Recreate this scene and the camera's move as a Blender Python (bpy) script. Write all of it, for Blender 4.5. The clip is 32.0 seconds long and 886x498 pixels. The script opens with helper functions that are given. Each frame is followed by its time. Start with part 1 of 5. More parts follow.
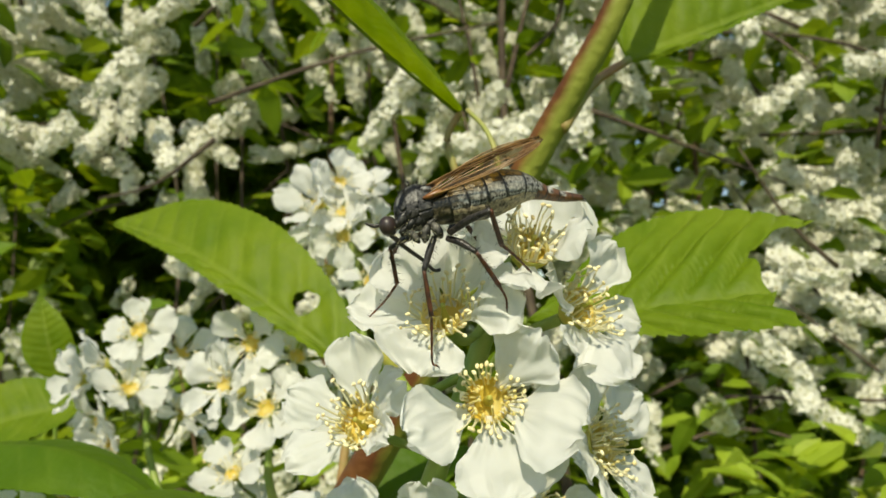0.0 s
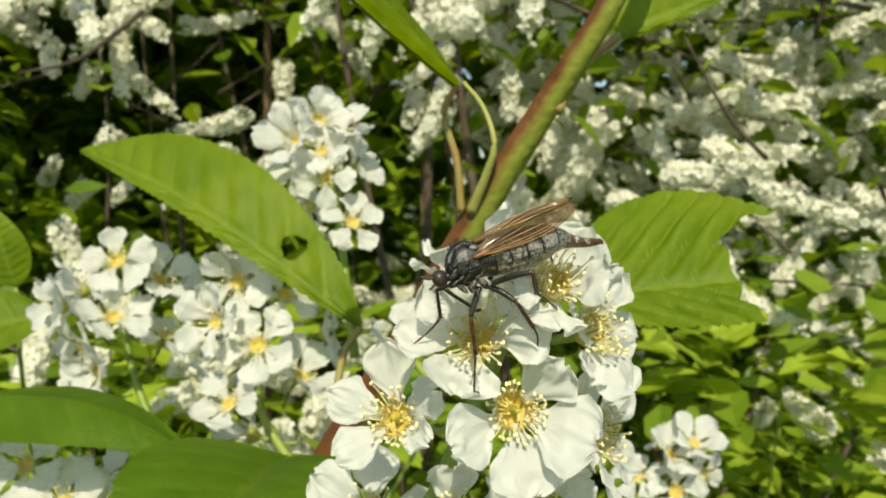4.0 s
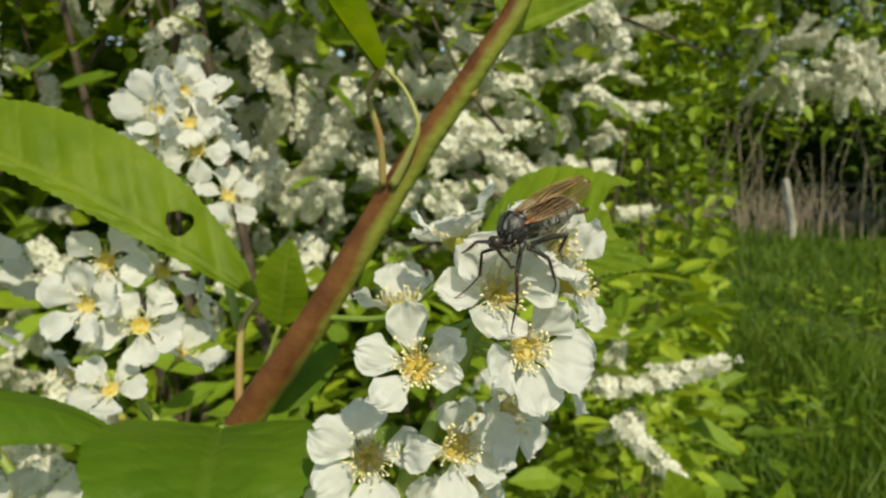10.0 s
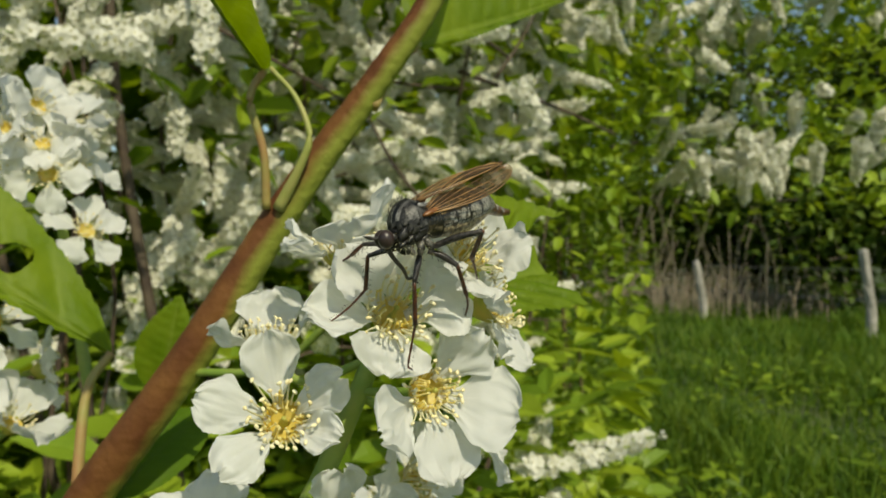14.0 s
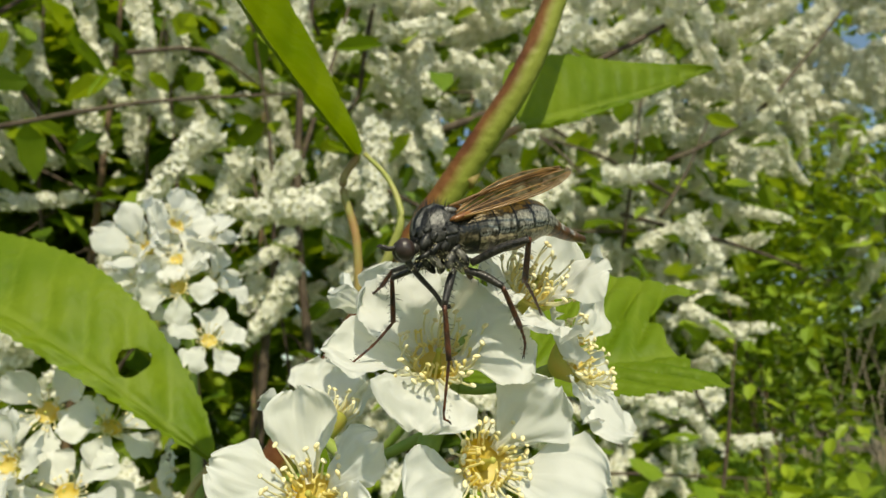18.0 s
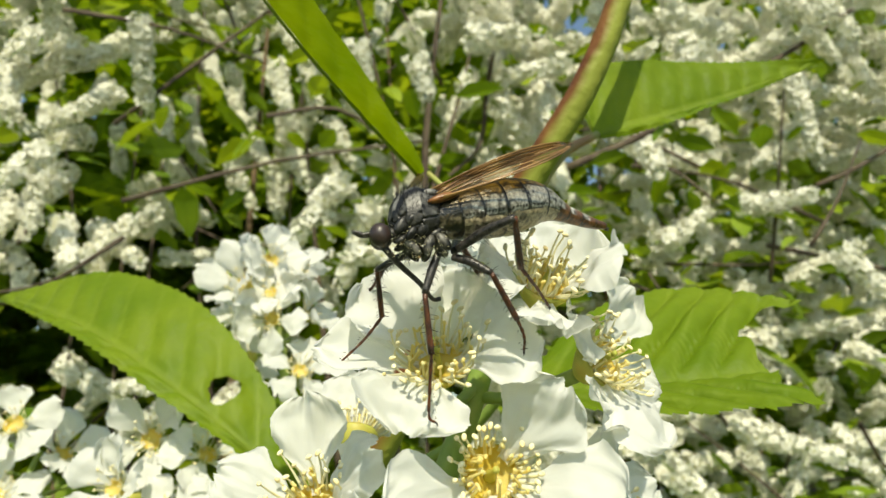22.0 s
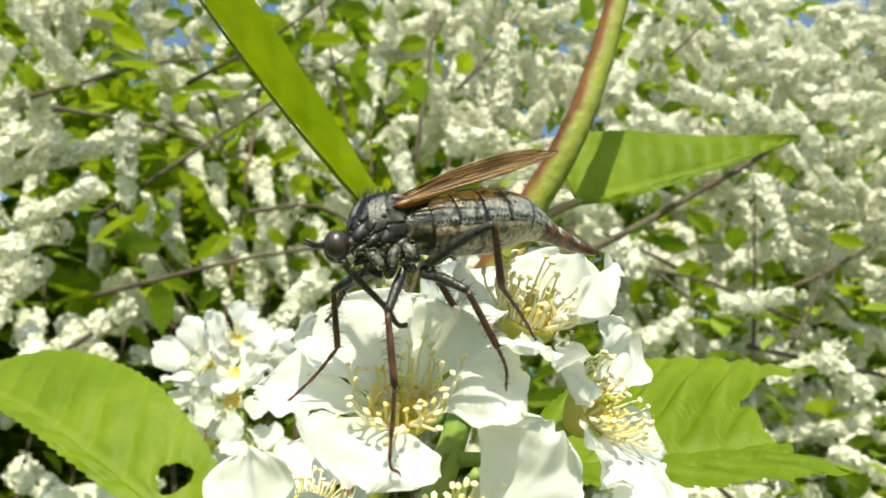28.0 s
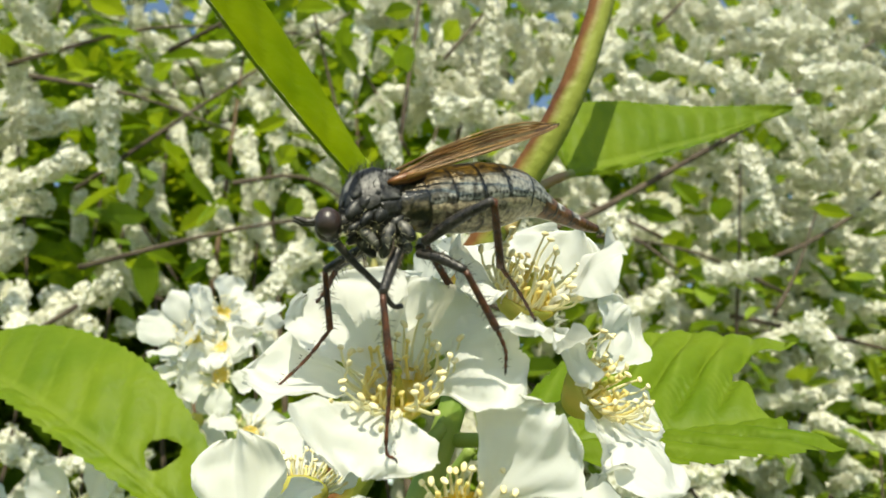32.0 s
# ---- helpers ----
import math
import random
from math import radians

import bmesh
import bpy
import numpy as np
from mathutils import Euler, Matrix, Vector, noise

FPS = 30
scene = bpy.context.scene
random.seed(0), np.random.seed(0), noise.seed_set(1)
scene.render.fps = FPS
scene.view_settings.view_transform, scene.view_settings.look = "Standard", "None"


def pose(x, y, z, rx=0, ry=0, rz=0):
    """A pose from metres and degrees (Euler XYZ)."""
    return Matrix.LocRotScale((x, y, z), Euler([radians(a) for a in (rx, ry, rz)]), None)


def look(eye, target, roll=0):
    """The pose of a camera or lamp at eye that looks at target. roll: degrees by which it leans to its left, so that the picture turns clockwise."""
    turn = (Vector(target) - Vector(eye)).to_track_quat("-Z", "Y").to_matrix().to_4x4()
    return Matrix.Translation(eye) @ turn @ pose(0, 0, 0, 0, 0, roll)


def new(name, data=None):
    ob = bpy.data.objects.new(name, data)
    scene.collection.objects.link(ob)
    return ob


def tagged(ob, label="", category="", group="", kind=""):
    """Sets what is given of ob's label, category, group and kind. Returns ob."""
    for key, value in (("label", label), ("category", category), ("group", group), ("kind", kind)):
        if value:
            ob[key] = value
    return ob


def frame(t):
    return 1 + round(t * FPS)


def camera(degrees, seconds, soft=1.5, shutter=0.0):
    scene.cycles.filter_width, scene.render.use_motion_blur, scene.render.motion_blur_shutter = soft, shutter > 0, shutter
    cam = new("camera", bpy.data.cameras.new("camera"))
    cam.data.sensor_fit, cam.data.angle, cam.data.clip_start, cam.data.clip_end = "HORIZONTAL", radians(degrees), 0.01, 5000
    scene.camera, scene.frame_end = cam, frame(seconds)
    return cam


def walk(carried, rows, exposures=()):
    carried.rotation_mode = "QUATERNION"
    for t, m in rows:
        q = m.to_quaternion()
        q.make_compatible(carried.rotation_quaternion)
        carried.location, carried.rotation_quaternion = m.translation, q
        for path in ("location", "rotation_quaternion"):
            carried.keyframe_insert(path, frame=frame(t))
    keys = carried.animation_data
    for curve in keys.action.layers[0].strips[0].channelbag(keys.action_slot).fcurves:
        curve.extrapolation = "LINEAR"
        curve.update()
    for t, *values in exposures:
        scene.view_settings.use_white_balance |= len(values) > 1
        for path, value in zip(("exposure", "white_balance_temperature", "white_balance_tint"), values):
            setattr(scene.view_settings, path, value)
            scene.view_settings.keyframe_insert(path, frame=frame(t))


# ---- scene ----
# ---------- camera ----------
# seconds; eye in centimetres from the flower spray's origin, 1.2 m above the ground; yaw, pitch, roll
BASE = 1.2
cam = camera(65.5, 32.0, soft=1.5)
cam.data.dof.use_dof, cam.data.dof.focus_distance, cam.data.dof.aperture_fstop = True, 0.0375, 112.0
PATH = [
    (0.0, 0.063, 0.409, -0.036, 0.40, 6.34, -1.89),
    (0.5, 0.017, 0.262, 0.050, 0.28, 5.44, -1.56),
    (1.0, -0.132, 0.148, 0.271, 0.02, 2.89, -1.39),
    (1.5, -0.191, 0.123, 0.515, -0.65, 0.92, -1.11),
    (2.0, -0.196, 0.120, 0.614, -1.58, -1.49, -1.10),
    (2.5, -0.357, 0.071, 0.807, -2.39, -3.12, -0.93),
    (4.5, -0.643, -0.200, 1.169, -4.87, -5.17, -1.55),
    (5.0, -0.325, -0.200, 1.261, -5.25, -7.57, -1.48),
    (5.5, -0.590, -0.235, 1.527, -5.98, -8.80, -1.23),
    (6.0, -0.821, -0.188, 1.615, -6.56, -9.94, -0.99),
    (6.5, -1.015, -0.542, 1.771, -8.08, -11.25, -0.89),
    (7.0, -1.492, -0.906, 1.666, -10.48, -11.84, -0.52),
    (7.5, -1.480, -0.960, 1.536, -13.01, -10.09, -0.66),
    (8.0, -1.849, -1.103, 1.264, -16.50, -8.86, -0.51),
    (8.5, -2.308, -0.948, 1.065, -18.82, -7.41, -0.97),
    (9.0, -2.514, -0.822, 0.931, -21.09, -6.91, -0.91),
    (9.5, -2.651, -0.516, 0.948, -23.73, -7.12, -1.34),
    (10.0, -3.265, -0.467, 1.276, -26.10, -7.26, -1.30),
    (10.5, -3.249, -0.418, 1.199, -28.25, -7.63, -2.25),
    (11.0, -3.259, -0.232, 1.163, -30.43, -7.89, -2.00),
    (11.5, -3.223, 0.053, 1.338, -33.19, -8.10, -1.93),
    (12.0, -2.992, 0.258, 1.394, -35.04, -8.34, -1.19),
    (12.5, -3.003, 0.359, 1.270, -34.45, -8.38, -0.79),
    (13.0, -2.677, 0.543, 1.154, -33.45, -8.28, -0.88),
    (13.5, -2.358, 0.664, 0.996, -33.24, -3.25, -0.76),
    (14.0, -2.293, 0.752, 0.575, -32.42, -0.81, -0.52),
    (14.5, -2.260, 0.875, 0.462, -30.17, 1.10, -0.53),
    (16.5, -1.403, 1.107, -0.158, -21.88, 6.78, -0.71),
    (17.0, -1.397, 1.099, -0.110, -19.83, 8.28, -0.86),
    (17.5, -1.317, 1.178, -0.139, -19.17, 10.57, -1.17),
    (18.0, -1.198, 1.244, -0.162, -18.47, 12.14, -1.46),
    (18.5, -1.070, 1.265, -0.264, -16.80, 13.40, -1.70),
    (19.0, -0.973, 1.315, -0.293, -14.58, 14.56, -1.59),
    (19.5, -0.899, 1.293, -0.332, -12.63, 14.91, -1.55),
    (20.0, -0.858, 1.311, -0.319, -10.81, 15.12, -1.27),
    (20.5, -0.487, 1.274, -0.469, -9.46, 15.28, -1.07),
    (21.0, -0.505, 1.309, -0.418, -8.71, 15.56, -1.11),
    (21.5, -0.487, 1.316, -0.399, -7.99, 15.77, -1.02),
    (22.0, -0.390, 1.405, -0.397, -7.10, 16.03, -0.87),
    (22.5, -0.358, 1.487, -0.412, -6.29, 16.42, -0.96),
    (23.0, -0.293, 1.455, -0.386, -5.52, 17.21, -0.58),
    (23.5, -0.188, 1.610, -0.478, -4.90, 17.74, -0.59),
    (24.0, -0.193, 1.665, -0.416, -4.53, 18.23, -0.50),
    (24.5, -0.172, 1.708, -0.487, -5.17, 19.05, -0.45),
    (25.0, -0.262, 1.873, -0.451, -5.56, 20.23, -0.38),
    (25.5, -0.221, 1.929, -0.607, -6.43, 21.41, -0.32),
    (26.0, -0.191, 2.018, -0.651, -7.03, 22.28, -0.52),
    (26.5, -0.228, 1.981, -0.634, -7.69, 23.02, -0.64),
    (28.5, -0.277, 1.994, -0.598, -9.21, 24.53, -1.16),
    (29.0, -0.288, 2.069, -0.595, -9.34, 24.28, -1.14),
    (29.5, -0.280, 2.074, -0.586, -9.45, 24.13, -1.05),
    (30.0, -0.319, 2.075, -0.527, -9.59, 23.90, -1.16),
    (30.5, -0.354, 2.070, -0.524, -9.71, 23.75, -1.18),
    (31.0, -0.403, 2.078, -0.570, -9.88, 23.03, -1.40),
    (31.5, -0.254, 2.131, -0.577, -9.92, 22.36, -1.33),
    (32.0, -0.292, 2.092, -0.523, -10.14, 21.96, -1.63),
]
EXPOSURES = [(0.0, 0.12, 7500, -1), (2.0, 0.20, 7500, -1), (7.0, 0.16, 7500, -1), (8.5, 0.10, 7500, -1), (11.0, -0.14, 7500, -1), (13.0, -0.20, 7500, -1), (17.0, 0.03, 7500, -1), (20.0, 0.27, 7400, -1), (23.0, 0.43, 7400, -1), (26.0, 0.34, 7400, -1), (28.5, 0.83, 7100, -1), (31.0, 0.82, 7100, -1), (32.0, 0.54, 7100, -1)]
walk(cam, [(t, pose(x * 0.01, y * 0.01, BASE + z * 0.01, 0, 0, yaw) @ pose(0, 0, 0, 90 + pitch) @ pose(0, 0, 0, 0, 0, roll))
           for t, x, y, z, yaw, pitch, roll in PATH], EXPOSURES)

# ---------- light ----------
SUN_EL, SUN_AZ = 46.0, 186.0  # degrees; azimuth clockwise from +y
world = bpy.data.worlds.new("sky")
scene.world = world
world.use_nodes = True
wn = world.node_tree.nodes
sky = wn.new("ShaderNodeTexSky")
sky.sky_type = "NISHITA"
sky.sun_disc = False
sky.sun_elevation, sky.sun_rotation = radians(SUN_EL), radians(SUN_AZ)
sky.air_density, sky.dust_density = 1.0, 0.6
wn["Background"].inputs["Strength"].default_value = 0.125
world.node_tree.links.new(sky.outputs[0], wn["Background"].inputs["Color"])
sun = new("sun", bpy.data.lights.new("sun", "SUN"))
sun.data.energy, sun.data.angle, sun.data.color = 3.9, radians(0.55), (1.0, 0.93, 0.82)
toward = Vector((math.sin(radians(SUN_AZ)) * math.cos(radians(SUN_EL)), math.cos(radians(SUN_AZ)) * math.cos(radians(SUN_EL)), math.sin(radians(SUN_EL))))
sun.matrix_world = look(toward * 20, (0, 0, 0))

# ---------- materials ----------
def material(name, base, rough=0.6, vary=None, scale=200.0, bump=0.0, bump_scale=None, through_light=0.0, through_tint=None, metal=0.0,
             island=0.0, per_object=0.0, spec=0.5, detail=4.0):
    """Principled surface: base colour mixed with `vary` by noise, fine bump, optional light passing through a thin sheet."""
    m = bpy.data.materials.new(name)
    m.use_nodes = True
    nt = m.node_tree
    n, l = nt.nodes, nt.links
    bsdf = n["Principled BSDF"]
    bsdf.inputs["Roughness"].default_value = rough
    bsdf.inputs["Metallic"].default_value = metal
    bsdf.inputs["Specular IOR Level"].default_value = spec
    tc = n.new("ShaderNodeTexCoord")
    noise_a = n.new("ShaderNodeTexNoise")
    noise_a.inputs["Scale"].default_value, noise_a.inputs["Detail"].default_value = scale, detail
    l.new(tc.outputs["Object"], noise_a.inputs["Vector"])
    mix = n.new("ShaderNodeMix")
    mix.data_type = "RGBA"
    mix.inputs["A"].default_value = (*base, 1)
    mix.inputs["B"].default_value = (*(vary or base), 1)
    ramp = n.new("ShaderNodeMapRange")
    ramp.inputs["From Min"].default_value, ramp.inputs["From Max"].default_value = 0.35, 0.65
    l.new(noise_a.outputs["Fac"], ramp.inputs["Value"])
    l.new(ramp.outputs["Result"], mix.inputs["Factor"])
    colour = mix.outputs["Result"]
    if island or per_object:
        hsv = n.new("ShaderNodeHueSaturation")
        source = n.new("ShaderNodeNewGeometry").outputs["Random Per Island"] if island else n.new("ShaderNodeObjectInfo").outputs["Random"]
        amount = island or per_object
        rng = n.new("ShaderNodeMapRange")
        rng.inputs["To Min"].default_value, rng.inputs["To Max"].default_value = 1 - amount, 1 + amount
        l.new(source, rng.inputs["Value"])
        l.new(rng.outputs["Result"], hsv.inputs["Value"])
        hue = n.new("ShaderNodeMapRange")
        hue.inputs["To Min"].default_value, hue.inputs["To Max"].default_value = 0.5 + amount * 0.05, 0.5 - amount * 0.05
        l.new(source, hue.inputs["Value"])
        l.new(hue.outputs["Result"], hsv.inputs["Hue"])
        l.new(colour, hsv.inputs["Color"])
        colour = hsv.outputs["Color"]
    l.new(colour, bsdf.inputs["Base Color"])
    if bump:
        noise_b = n.new("ShaderNodeTexNoise")
        noise_b.inputs["Scale"].default_value, noise_b.inputs["Detail"].default_value = bump_scale or scale * 4, 3
        l.new(tc.outputs["Object"], noise_b.inputs["Vector"])
        bp = n.new("ShaderNodeBump")
        bp.inputs["Strength"].default_value, bp.inputs["Distance"].default_value = bump, 0.5 / (bump_scale or scale * 4)
        l.new(noise_b.outputs["Fac"], bp.inputs["Height"])
        l.new(bp.outputs["Normal"], bsdf.inputs["Normal"])
    if through_light:
        tr = n.new("ShaderNodeBsdfTranslucent")
        tint = n.new("ShaderNodeMix")
        tint.data_type, tint.blend_type = "RGBA", "MULTIPLY"
        tint.inputs["Factor"].default_value = 1.0
        tint.inputs["B"].default_value = (*(through_tint or (1, 1, 1)), 1)
        l.new(colour, tint.inputs["A"])
        l.new(tint.outputs["Result"], tr.inputs["Color"])
        sh = n.new("ShaderNodeMixShader")
        sh.inputs["Fac"].default_value = through_light
        l.new(bsdf.outputs[0], sh.inputs[1])
        l.new(tr.outputs[0], sh.inputs[2])
        l.new(sh.outputs[0], n["Material Output"].inputs["Surface"])
    return m


PETAL = material("white_petal", (0.90, 0.90, 0.88), 0.55, (0.85, 0.86, 0.84), 260, 0.10, 1300, 0.49, (1.0, 1.0, 0.95), spec=0.3)
FILAMENT = material("pale_filament", (0.90, 0.88, 0.70), 0.5, (0.88, 0.84, 0.56), 900, through_light=0.5)
GOLD_FILAMENT = material("yellow_filament", (0.94, 0.88, 0.50), 0.5, (0.94, 0.82, 0.32), 900, through_light=0.5)
ANTHER = material("yellow_anther", (0.90, 0.84, 0.56), 0.7, (0.84, 0.70, 0.34), 1500, 0.3, 4000)
CUP = material("golden_cup", (0.90, 0.66, 0.10), 0.45, (0.88, 0.74, 0.24), 600, 0.3, 2500, 0.45)
PISTIL = material("green_pistil", (0.56, 0.60, 0.12), 0.45, (0.68, 0.60, 0.16), 700, through_light=0.4)
STALK = material("green_stalk", (0.20, 0.32, 0.05), 0.5, (0.30, 0.36, 0.08), 300, 0.2, through_light=0.1)
PALE_STALK = material("yellow_green_stalk", (0.34, 0.38, 0.09), 0.5, (0.42, 0.40, 0.13), 300, 0.2, through_light=0.15)
RED_STALK = material("reddish_stalk", (0.36, 0.20, 0.08), 0.5, (0.30, 0.30, 0.08), 250, 0.2)
BROWN = material("dark_twig", (0.060, 0.040, 0.028), 0.8, (0.12, 0.09, 0.06), 60, 0.5, 250)
PALE_TWIG = material("pale_twig", (0.20, 0.13, 0.07), 0.8, (0.11, 0.07, 0.045), 60, 0.5, 250)
FAR_PETAL = material("raceme_petal", (0.87, 0.86, 0.76), 0.6, (0.82, 0.81, 0.70), 90, through_light=0.3, island=0.05, spec=0.2)
FAR_CUP = material("raceme_centre", (0.48, 0.44, 0.12), 0.6, (0.40, 0.42, 0.1), 200)
FAR_LEAF = material("shrub_leaf", (0.160, 0.260, 0.016), 0.45, (0.235, 0.345, 0.026), 30, 0.25, 300, 0.42, (1.35, 1.25, 0.6), island=0.35, spec=0.4)
HERB_LEAF = material("herb_leaf", (0.23, 0.34, 0.025), 0.48, (0.30, 0.42, 0.04), 30, 0.25, 300, 0.35, (1.3, 1.2, 0.6), island=0.3, spec=0.4)
TREE_LEAF = material("tree_leaf", (0.085, 0.150, 0.018), 0.5, (0.13, 0.20, 0.025), 3, 0.0, None, 0.35, (1.4, 1.25, 0.5), island=0.4, spec=0.3)
GRASS = material("grass_blade", (0.085, 0.175, 0.015), 0.5, (0.15, 0.235, 0.028), 4, 0.0, None, 0.35, (1.3, 1.2, 0.5), island=0.4, spec=0.3)
SOIL = material("meadow_ground", (0.050, 0.085, 0.016), 0.9, (0.085, 0.105, 0.03), 2.5, 0.6, 40)
DRY = material("dry_stalk", (0.42, 0.36, 0.25), 0.8, (0.26, 0.21, 0.14), 8, island=0.3)
POST = material("weathered_post", (0.50, 0.47, 0.42), 0.85, (0.33, 0.31, 0.27), 12, 0.5, 60)
BARK = material("tree_bark", (0.09, 0.07, 0.05), 0.9, (0.16, 0.13, 0.10), 8, 0.6, 40)
WIRE = material("fence_wire", (0.35, 0.34, 0.33), 0.5, (0.25, 0.22, 0.2), 30, metal=0.7)
FLY_EYE = material("brown_eye", (0.048, 0.032, 0.028), 0.34, (0.030, 0.021, 0.020), 2500, 0.25, 6000)
LEG_BLACK = material("black_leg", (0.012, 0.011, 0.011), 0.36, (0.060, 0.052, 0.046), 4500, 0.6, 8000)
LEG_RED = material("rust_leg", (0.135, 0.046, 0.018), 0.36, (0.035, 0.017, 0.012), 2600, 0.6, 8000)
BRISTLE = material("black_bristle", (0.012, 0.011, 0.011), 0.4)
AMBER = material("amber_root", (0.26, 0.105, 0.028), 0.35, (0.16, 0.060, 0.02), 3000, 0.2)
VEIN = material("amber_vein", (0.42, 0.24, 0.085), 0.28, (0.16, 0.085, 0.035), 600)


def leaf_material(name, base, vary, glow, veined=0.36):
    """Fresh leaf: two-scale green variation, fine cell relief, strong light passing through."""
    m = material(name, base, 0.52, vary, 110, 0.35, 800, 0.48, glow, spec=0.25, detail=6)
    n, l = m.node_tree.nodes, m.node_tree.links
    bsdf = n["Principled BSDF"]
    old = bsdf.inputs["Base Color"].links[0].from_socket
    at = n.new("ShaderNodeAttribute")
    at.attribute_name = "vein"
    mul = n.new("ShaderNodeMath")
    mul.operation = "MULTIPLY"
    mul.inputs[1].default_value = veined
    l.new(at.outputs["Fac"], mul.inputs[0])
    mix = n.new("ShaderNodeMix")
    mix.data_type = "RGBA"
    mix.inputs["B"].default_value = (0.40, 0.50, 0.085, 1)
    l.new(mul.outputs[0], mix.inputs["Factor"])
    l.new(old, mix.inputs["A"])
    l.new(mix.outputs["Result"], bsdf.inputs["Base Color"])
    return m


def coat_material(name, rough, spec, relief):
    """Insect armour: the colour pattern of its mesh, mottled at two scales, with fine pits."""
    m = material(name, (0.50, 0.50, 0.50), rough, (1.15, 1.15, 1.13), 5500, relief, 9000, spec=spec, detail=9)
    n, l = m.node_tree.nodes, m.node_tree.links
    bsdf = n["Principled BSDF"]
    old = bsdf.inputs["Base Color"].links[0].from_socket
    at = n.new("ShaderNodeAttribute")
    at.attribute_name = "coat"
    mul = n.new("ShaderNodeMix")
    mul.data_type, mul.blend_type = "RGBA", "MULTIPLY"
    mul.inputs["Factor"].default_value = 1.0
    l.new(old, mul.inputs["A"])
    l.new(at.outputs["Color"], mul.inputs["B"])
    l.new(mul.outputs["Result"], bsdf.inputs["Base Color"])
    return m


ARMOUR = coat_material("dusted_armour", 0.42, 0.45, 0.45)
PLATES = coat_material("abdomen_plates", 0.28, 0.7, 0.5)
LEAF = leaf_material("fresh_leaf", (0.145, 0.240, 0.010), (0.215, 0.305, 0.018), (1.35, 1.25, 0.45))
# darker leaf green: the shade on the low leaves is put into its colour
LEAF_SHADED = leaf_material("shaded_leaf", (0.088, 0.178, 0.008), (0.125, 0.222, 0.013), (1.35, 1.25, 0.45), 0.12)
RIB = material("leaf_rib", (0.21, 0.32, 0.04), 0.5, (0.24, 0.33, 0.06), 200, through_light=0.2)


def wing_material():
    m = bpy.data.materials.new("smoky_wing")
    m.use_nodes = True
    n, l = m.node_tree.nodes, m.node_tree.links
    clear = n.new("ShaderNodeBsdfTransparent")
    clear.inputs["Color"].default_value = (0.80, 0.70, 0.54, 1)
    bsdf = n["Principled BSDF"]
    tc, ns = n.new("ShaderNodeTexCoord"), n.new("ShaderNodeTexNoise")
    ns.inputs["Scale"].default_value = 500
    l.new(tc.outputs["Object"], ns.inputs["Vector"])
    mix = n.new("ShaderNodeMix")
    mix.data_type = "RGBA"
    mix.inputs["A"].default_value, mix.inputs["B"].default_value = (0.055, 0.040, 0.027, 1), (0.11, 0.073, 0.040, 1)
    l.new(ns.outputs["Fac"], mix.inputs["Factor"])
    l.new(mix.outputs["Result"], bsdf.inputs["Base Color"])
    bsdf.inputs["Roughness"].default_value = 0.2
    bp = n.new("ShaderNodeBump")
    bp.inputs["Strength"].default_value, bp.inputs["Distance"].default_value = 0.4, 0.0002
    l.new(ns.outputs["Fac"], bp.inputs["Height"])
    l.new(bp.outputs["Normal"], bsdf.inputs["Normal"])
    sh = n.new("ShaderNodeMixShader")
    sh.inputs["Fac"].default_value = 0.45
    l.new(clear.outputs[0], sh.inputs[1])
    l.new(bsdf.outputs[0], sh.inputs[2])
    l.new(sh.outputs[0], n["Material Output"].inputs["Surface"])
    return m


WING = wing_material()


def stem_material():
    """Young shoot: red-brown on the sunny side, green on the other, with fine lengthwise streaks and pale pores."""
    m = material("young_shoot", (0.115, 0.042, 0.016), 0.55, (0.205, 0.092, 0.028), 120, 0.4, 700, spec=0.2)
    n, l = m.node_tree.nodes, m.node_tree.links
    bsdf = n["Principled BSDF"]
    old = bsdf.inputs["Base Color"].links[0].from_socket
    at = n.new("ShaderNodeAttribute")
    at.attribute_name = "side"
    wob = n.new("ShaderNodeTexNoise")
    wob.inputs["Scale"].default_value = 180
    tc = n.new("ShaderNodeTexCoord")
    l.new(tc.outputs["Object"], wob.inputs["Vector"])
    add = n.new("ShaderNodeMath")
    add.operation = "MULTIPLY_ADD"
    add.inputs[1].default_value, add.inputs[2].default_value = 0.5, -0.25
    l.new(wob.outputs["Fac"], add.inputs[0])
    tot = n.new("ShaderNodeMath")
    l.new(add.outputs[0], tot.inputs[0])
    l.new(at.outputs["Fac"], tot.inputs[1])
    rng = n.new("ShaderNodeMapRange")
    rng.inputs["From Min"].default_value, rng.inputs["From Max"].default_value = 0.36, 0.70
    l.new(tot.outputs[0], rng.inputs["Value"])
    mix = n.new("ShaderNodeMix")
    mix.data_type = "RGBA"
    mix.inputs["B"].default_value = (0.26, 0.29, 0.05, 1)
    l.new(rng.outputs["Result"], mix.inputs["Factor"])
    l.new(old, mix.inputs["A"])
    l.new(mix.outputs["Result"], bsdf.inputs["Base Color"])
    return m


SHOOT = stem_material()


# ---------- mesh helpers; foreground shapes are in centimetres from the spray's origin ----------

def V(*a):
    return np.array(a, float)


def unit(a):
    a = np.asarray(a, float)
    return a / max(np.linalg.norm(a), 1e-9)


def across(d, hint):
    """Two unit vectors square to d; the second lies nearest to hint."""
    d = unit(d)
    up = unit(np.asarray(hint, float) - d * np.dot(hint, d))
    return np.cross(d, up), up


